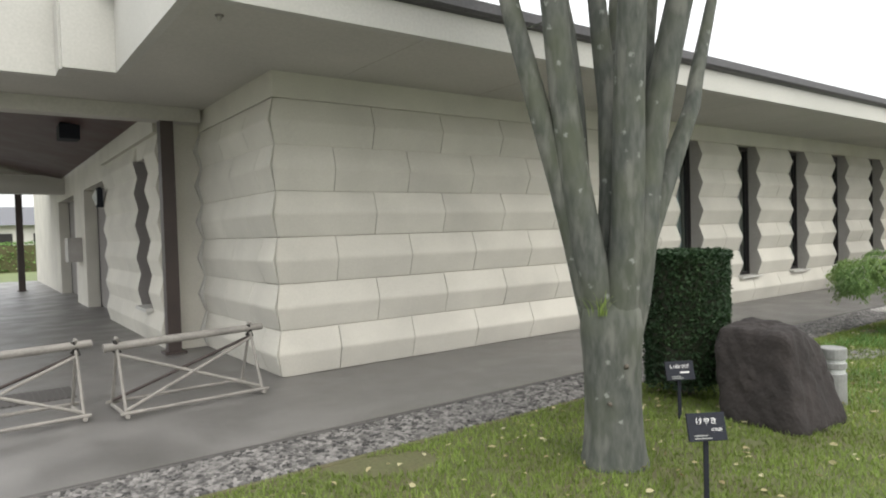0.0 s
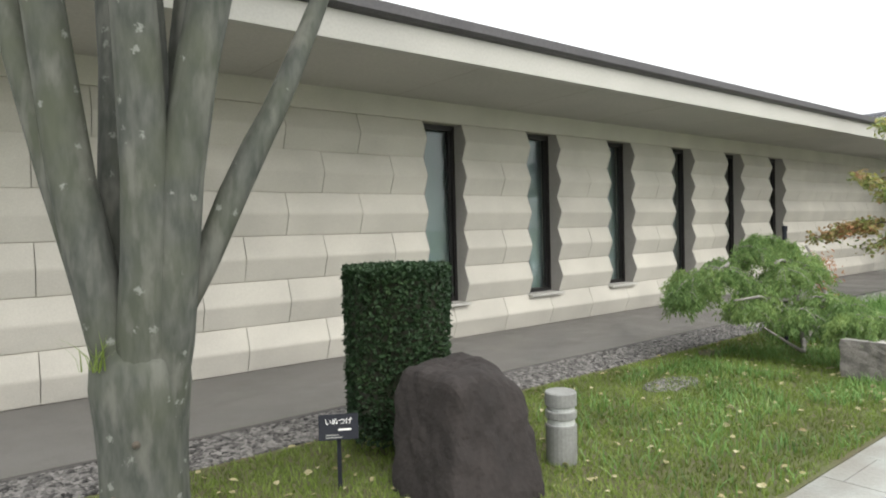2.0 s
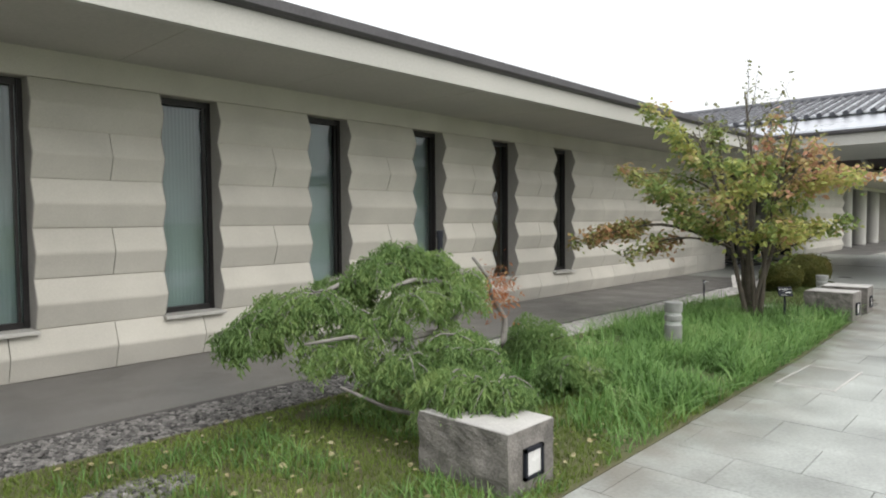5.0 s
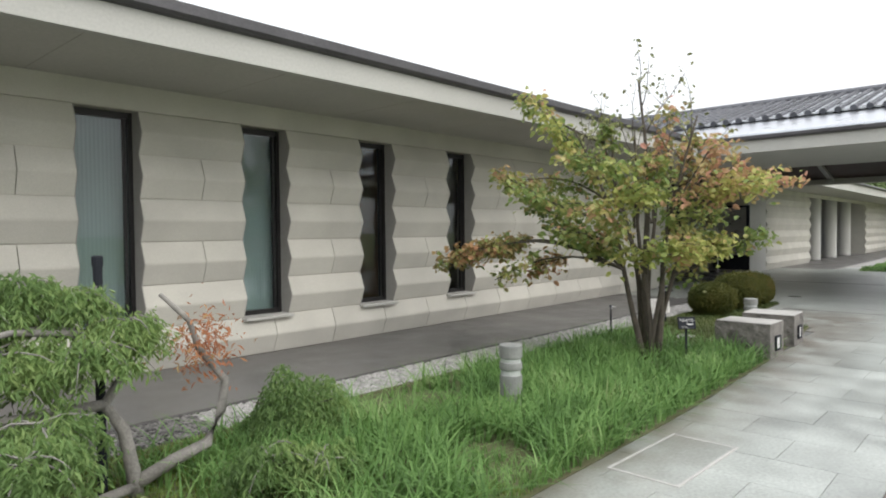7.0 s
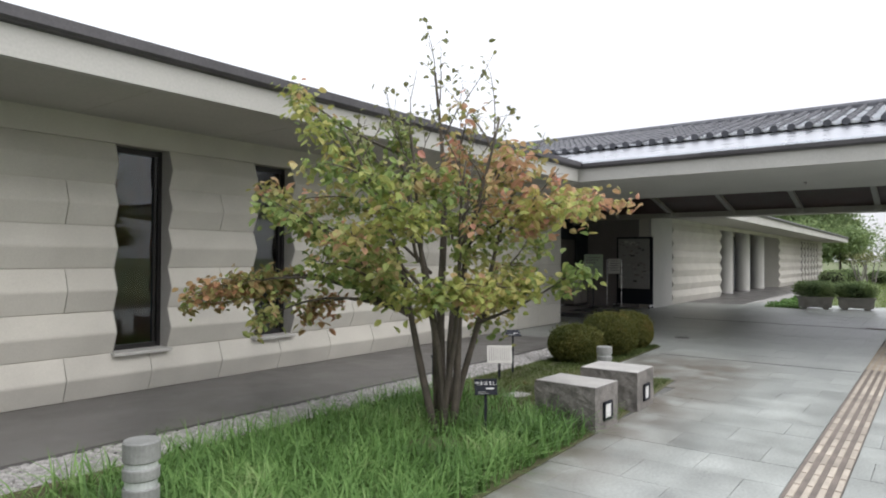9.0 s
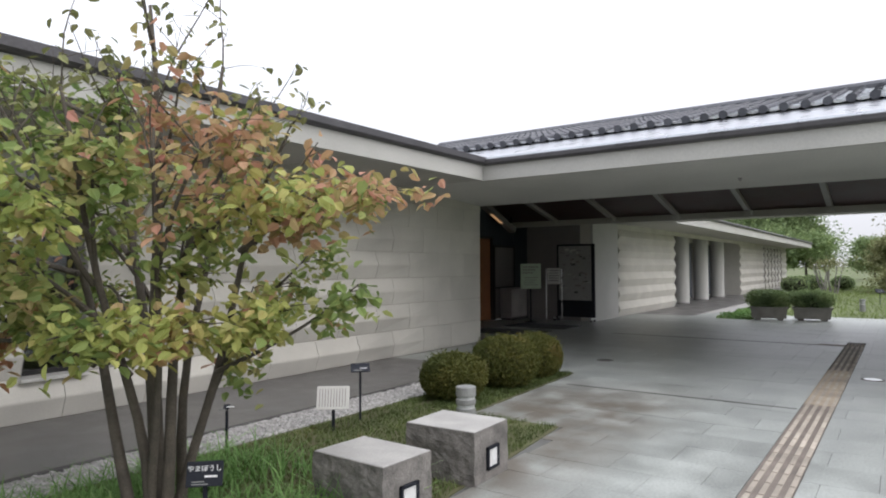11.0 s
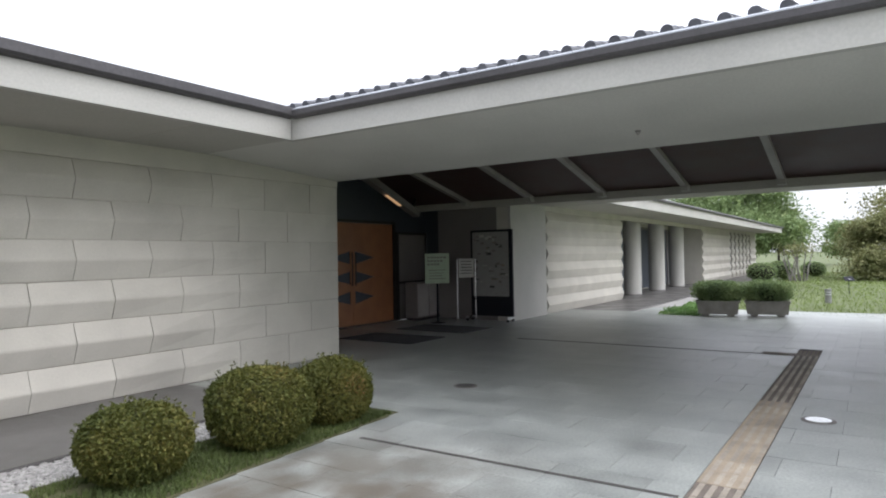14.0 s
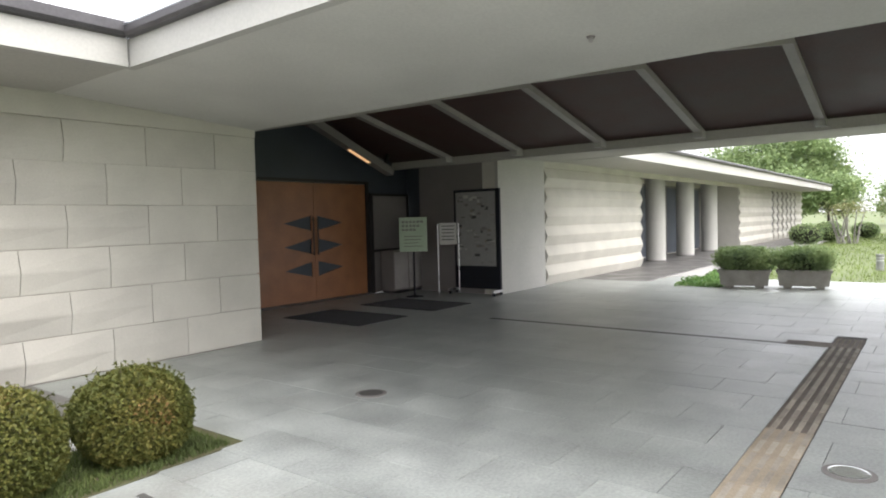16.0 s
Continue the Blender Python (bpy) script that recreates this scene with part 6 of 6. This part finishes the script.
# ---- planters ----
for x, y in ((35.45, 2.10), (35.75, 1.00)):
    pl = thing("planter", x, y, 0, "weathered concrete trough with clipped green shrubs", "planter", "concrete planters", rz=-82)
    part("trough", MB().add([(sx * (0.49 if k else 0.46), sy * (0.22 if k else 0.19), 0.36 if k else 0.06) for k in (0, 1) for sx, sy in ((-1, -1), (1, -1), (1, 1), (-1, 1))],
                            [(3, 2, 1, 0), (0, 1, 5, 4), (1, 2, 6, 5), (2, 3, 7, 6), (3, 0, 4, 7), (4, 5, 6, 7)]), PLANTER, pl)
    part("rim", MB().box(-0.52, -0.25, 0.34, 0.52, -0.19, 0.40).box(-0.52, 0.19, 0.34, 0.52, 0.25, 0.40).box(-0.52, -0.19, 0.34, -0.46, 0.19, 0.40).box(0.46, -0.19, 0.34, 0.52, 0.19, 0.40), PLANTER, pl)
    for sx in (-0.3, 0.3):
        part("foot", MB().chamfer(sx - 0.08, -0.17, 0, sx + 0.08, 0.17, 0.07, 0.01), PLANTER, pl)
    rr = rng(int(y * 10))
    P = shell_points(8500, 0.56, 0.36, 0.24, 3.2, rr, 0.45) * (1 + 0.10 * rr.normal(0, 1, (8500, 1))) + [0, 0, 0.64]
    part("shrub", leaves(P, 0.05, rr, 0.8), FARLEAF, pl, "clipped green shrub")
    # dark core painted as the shade within the planter shrub
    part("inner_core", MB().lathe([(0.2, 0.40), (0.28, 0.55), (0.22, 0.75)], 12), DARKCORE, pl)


# ---- far trees and shrubs ----
def far_tree(x, y, h, rad, seed, leaf, label, n=5500, name="pine_tree", size=0.42, low=0.28):
    t = thing(name, x, y, -0.06, label, "tree")
    r = rng(seed)
    part("trunk", MB().tube([(0, 0, 0), (0.1, 0.05, h * 0.4), (0.0, 0.1, h * 0.85)], [0.22 * h / 10, 0.16 * h / 10, 0.05], 8), BARKD, t)
    cl, lm = [], MB()
    for k in range(26):
        z = h * r.uniform(low, 0.95)
        a = r.uniform(0, 2 * np.pi)
        q = rad * (1.0 - 0.75 * max(0.0, (z / h - 0.5) * 1.9) ** 1.5) * r.uniform(0.35, 1.0)
        c = np.array([q * math.cos(a), q * math.sin(a), z])
        lm.tube([(0, 0.05, z * 0.8), tuple(c * [0.5, 0.5, 1] - [0, 0, z * 0.08]), tuple(c)], [0.06, 0.04, 0.02], 5)
        s = rad * r.uniform(0.22, 0.42)
        cl.append(c + r.normal(0, 1, (n // 26, 3)) * [s * 0.5, s * 0.5, s * 0.3])
    part("limb", lm, BARKD, t)
    part("crown", leaves(np.concatenate(cl), size, r, 0.7), leaf, t)


far_tree(92, 11.2, 9.4, 7.0, 51, FARLEAF, "tall green tree behind the far wing", 40000, "garden_tree", 0.30)
far_tree(96, 7.6, 6.6, 2.6, 52, FARLEAF, "dark pine with layered boughs", 3600)
far_tree(88, 9.5, 5.5, 2.0, 56, FARLEAF, "dark pine beside the end of the wing", 2600)
far_tree(105, 1.5, 4.8, 3.2, 53, FARLEAF, "low dark green trees beyond the garden", 9000, "garden_tree", 0.3)
far_tree(62, -2.0, 3.5, 3.4, 54, BUSHLEAF, "broad olive green spreading garden shrub", 40000, "spreading_shrub", 0.15, 0.10)
far_tree(70, -4.0, 6.0, 4.0, 55, BUSHLEAF, "green garden tree behind the spreading shrub", 16000, "garden_tree", 0.2)
far_tree(120, -8.0, 8.0, 5.0, 57, FARLEAF, "green tree at the end of the garden", 4000, "garden_tree", 0.5)
far_tree(115, 22.0, 9.0, 5.0, 58, FARLEAF, "green tree beyond the far wing", 4000, "garden_tree", 0.5)
for i, (x, y, s, h) in enumerate(((57.0, 4.0, 0.75, 1.0), (60.5, 3.4, 0.6, 0.9), (64.0, 3.9, 0.8, 1.0), (66.0, 2.2, 0.7, 0.9))):
    clipped_bush("garden_shrub", x, y, s, s, h, 2.2, FARLEAF, 0.10, 1500, DARKCORE, "dark green rounded garden shrub", 60 + i, "far garden shrubs")
bs = thing("bare_shrub", 58.5, 2.4, -0.05, "pale many-stemmed pruned shrub", "shrub")
r = rng(71)
for k in range(9):
    m = MB()
    limb(m, (0.4 * math.cos(k), 0.4 * math.sin(k), 0), (0.22 * math.cos(k * 2.4), 0.22 * math.sin(k * 2.4), 1), 1.9, 0.05, 0.02, r, 0.12, 5, 6)
    part("stem", m, BARKM, bs)
part("tuft", leaves(r.normal(0, 1, (900, 3)) * [0.5, 0.5, 0.2] + [0, 0, 1.75], 0.10, r, 0.7), BUSHLEAF, bs)
xy = np.stack([r.uniform(36.5, 75, 30000), r.uniform(-8, 3.6, 30000)], 1)
tagged(part("meadow_grass", blades(xy, -0.06, 0.11, 0.018, r, 1.2, 2), GRASS), "bright rough grass beyond the paving", "grass", kind="stuff")

a, q = r.uniform(35.2, 41.5, 5000), r.uniform(2.55, 3.55, 5000)
tagged(part("ground_cover", leaves(np.stack([a, q, r.uniform(0.0, 0.14, 5000) * (0.6 + 0.4 * np.sin(3 * a))], 1), 0.07, r, 0.8), TALLGRASS), "low green ground cover beside the far gravel", "ground cover", kind="stuff")
bollard(41.37, -0.00, 0.42)
plant_sign(46.44, -0.39, 0.55, -60, "", "", 40, 0.34, 0.24)

# things seen far off past the first porch
hs = thing("far_hedge", -0.5, 42, -0.06, "long clipped green hedge beyond the porch", "hedge")
rr = rng(80)
part("leaves", leaves(shell_points(4000, 5.5, 0.7, 0.8, 6, rr) + [0, 0, 0.8], 0.16, rr, 0.8), TALLGRASS, hs)
part("inner_core", MB().box(-5.2, -0.55, 0, 5.2, 0.55, 1.45), SOIL, hs)
fh = thing("far_house", -2, 60, -0.06, "low pale house with a grey roof beyond the hedge", "house")
part("wall", MB().box(-9, -3, 0, 9, 3, 3.0), HOUSE, fh)
part("roof", MB().add([(-9.6, -3.6, 2.9), (9.6, -3.6, 2.9), (9.6, 0, 4.4), (-9.6, 0, 4.4), (9.6, 3.6, 2.9), (-9.6, 3.6, 2.9)], [(0, 1, 2, 3), (3, 2, 4, 5)]), TILE, fh)
for k in range(6):
    w = part("window", MB().box(-7.6 + 2.7 * k, -3.05, 0.9, -6.2 + 2.7 * k, -3.0, 2.3), FRAME, fh)

# ---- pieces: wall blocks and pavers ----
wall_blocks(wallA, spans_for(2.66, 25.94, HOLES, 7.05, 6.60, 0.935))
wall_blocks(wallR, [(k, a, b, mi) for k in range(6) for a, b, mi in (((0.0, 0.72, 1.0), (0.72, 1.60, 0.0), (1.60, 2.53, 0.0)) if k % 2 else ((0.0, 0.38, 1.0), (0.38, 1.24, 0.0), (1.24, 2.53, 0.0)))],
            retm, lambda x: AMP * max(0.35, 1 - x / 5))
porchm = Matrix.Translation((2.19, 9.1, 0)) @ Matrix.Rotation(radians(-90), 4, "Z") @ Matrix.Diagonal((-1, 1, 1, 1))
porch_spans = [(k, a, b, 0.0) for k in range(6) for a, b in ([(0.0, 0.70), (1.40, 2.35), (2.35, 3.30), (3.30, 4.26)] if k else [(0.0, 0.95), (0.95, 1.9), (1.9, 2.85), (2.85, 4.26)])]
wall_blocks(side, porch_spans, porchm, lambda x: 0.055)
r = rng(90)
far_p = MB()
shared = {}
singles = 0


def paver_ok(xa, xb, ya, yb):
    xa, xb = xa + 0.02, xb - 0.02
    lim = min(np.interp(xa, [-14, 6, 14, 17.4, 20, 20.01, 23.2], [1.22, 1.24, 1.27, 1.40, 1.66, 2.72, 2.9]), np.interp(xb, [-14, 6, 14, 17.4, 20, 20.01, 23.2], [1.22, 1.24, 1.27, 1.40, 1.66, 2.72, 2.9])) if xb <= 23.2 else (6.3 if xb < 25.95 else (9.0 if xb < 36 else 4.4))
    return lim


x, row = -8.0, 0
while x < 37.4:
    w = 0.50
    xa, xb = x, x + w
    y = -5.0 - (0.36 if row % 2 else 0.0)
    while y < 9:
        ya, yb = y, y + 0.72
        y += 0.72
        top = paver_ok(xa, xb, ya, yb)
        if ya > top - 0.12:
            continue
        yb = min(yb, top - 0.004)
        strips = [(ya, yb)]
        if xb > 10.0 and xa < 29.85 and yb > -0.56 and ya < -0.22:
            strips = [(ya, min(yb, -0.555)), (max(ya, -0.225), yb)]
        for a, b in strips:
            if b - a < 0.05:
                continue
            if 8.0 < xa < 27.0 and -1.1 < (a + b) / 2 < 2.9 and singles < 300:
                singles += 1
                key = round(b - a, 3)
                if key not in shared:
                    shared[key] = MB().chamfer(0.002, 0.002, -0.05, w - 0.002, b - a - 0.002, 0.0, 0.001).mesh("paver", PAVE)
                part("paver", shared[key], PAVE, pave, at=pose(xa, a, r.uniform(-0.002, 0.001)))
            else:
                far_p.chamfer(xa + 0.002, a + 0.002, -0.05, xb - 0.002, b - 0.002, r.uniform(-0.001, 0.001), 0.001)
    x += w
    row += 1
tagged(part("pavers", far_p, PAVE, pave), kind="stuff")
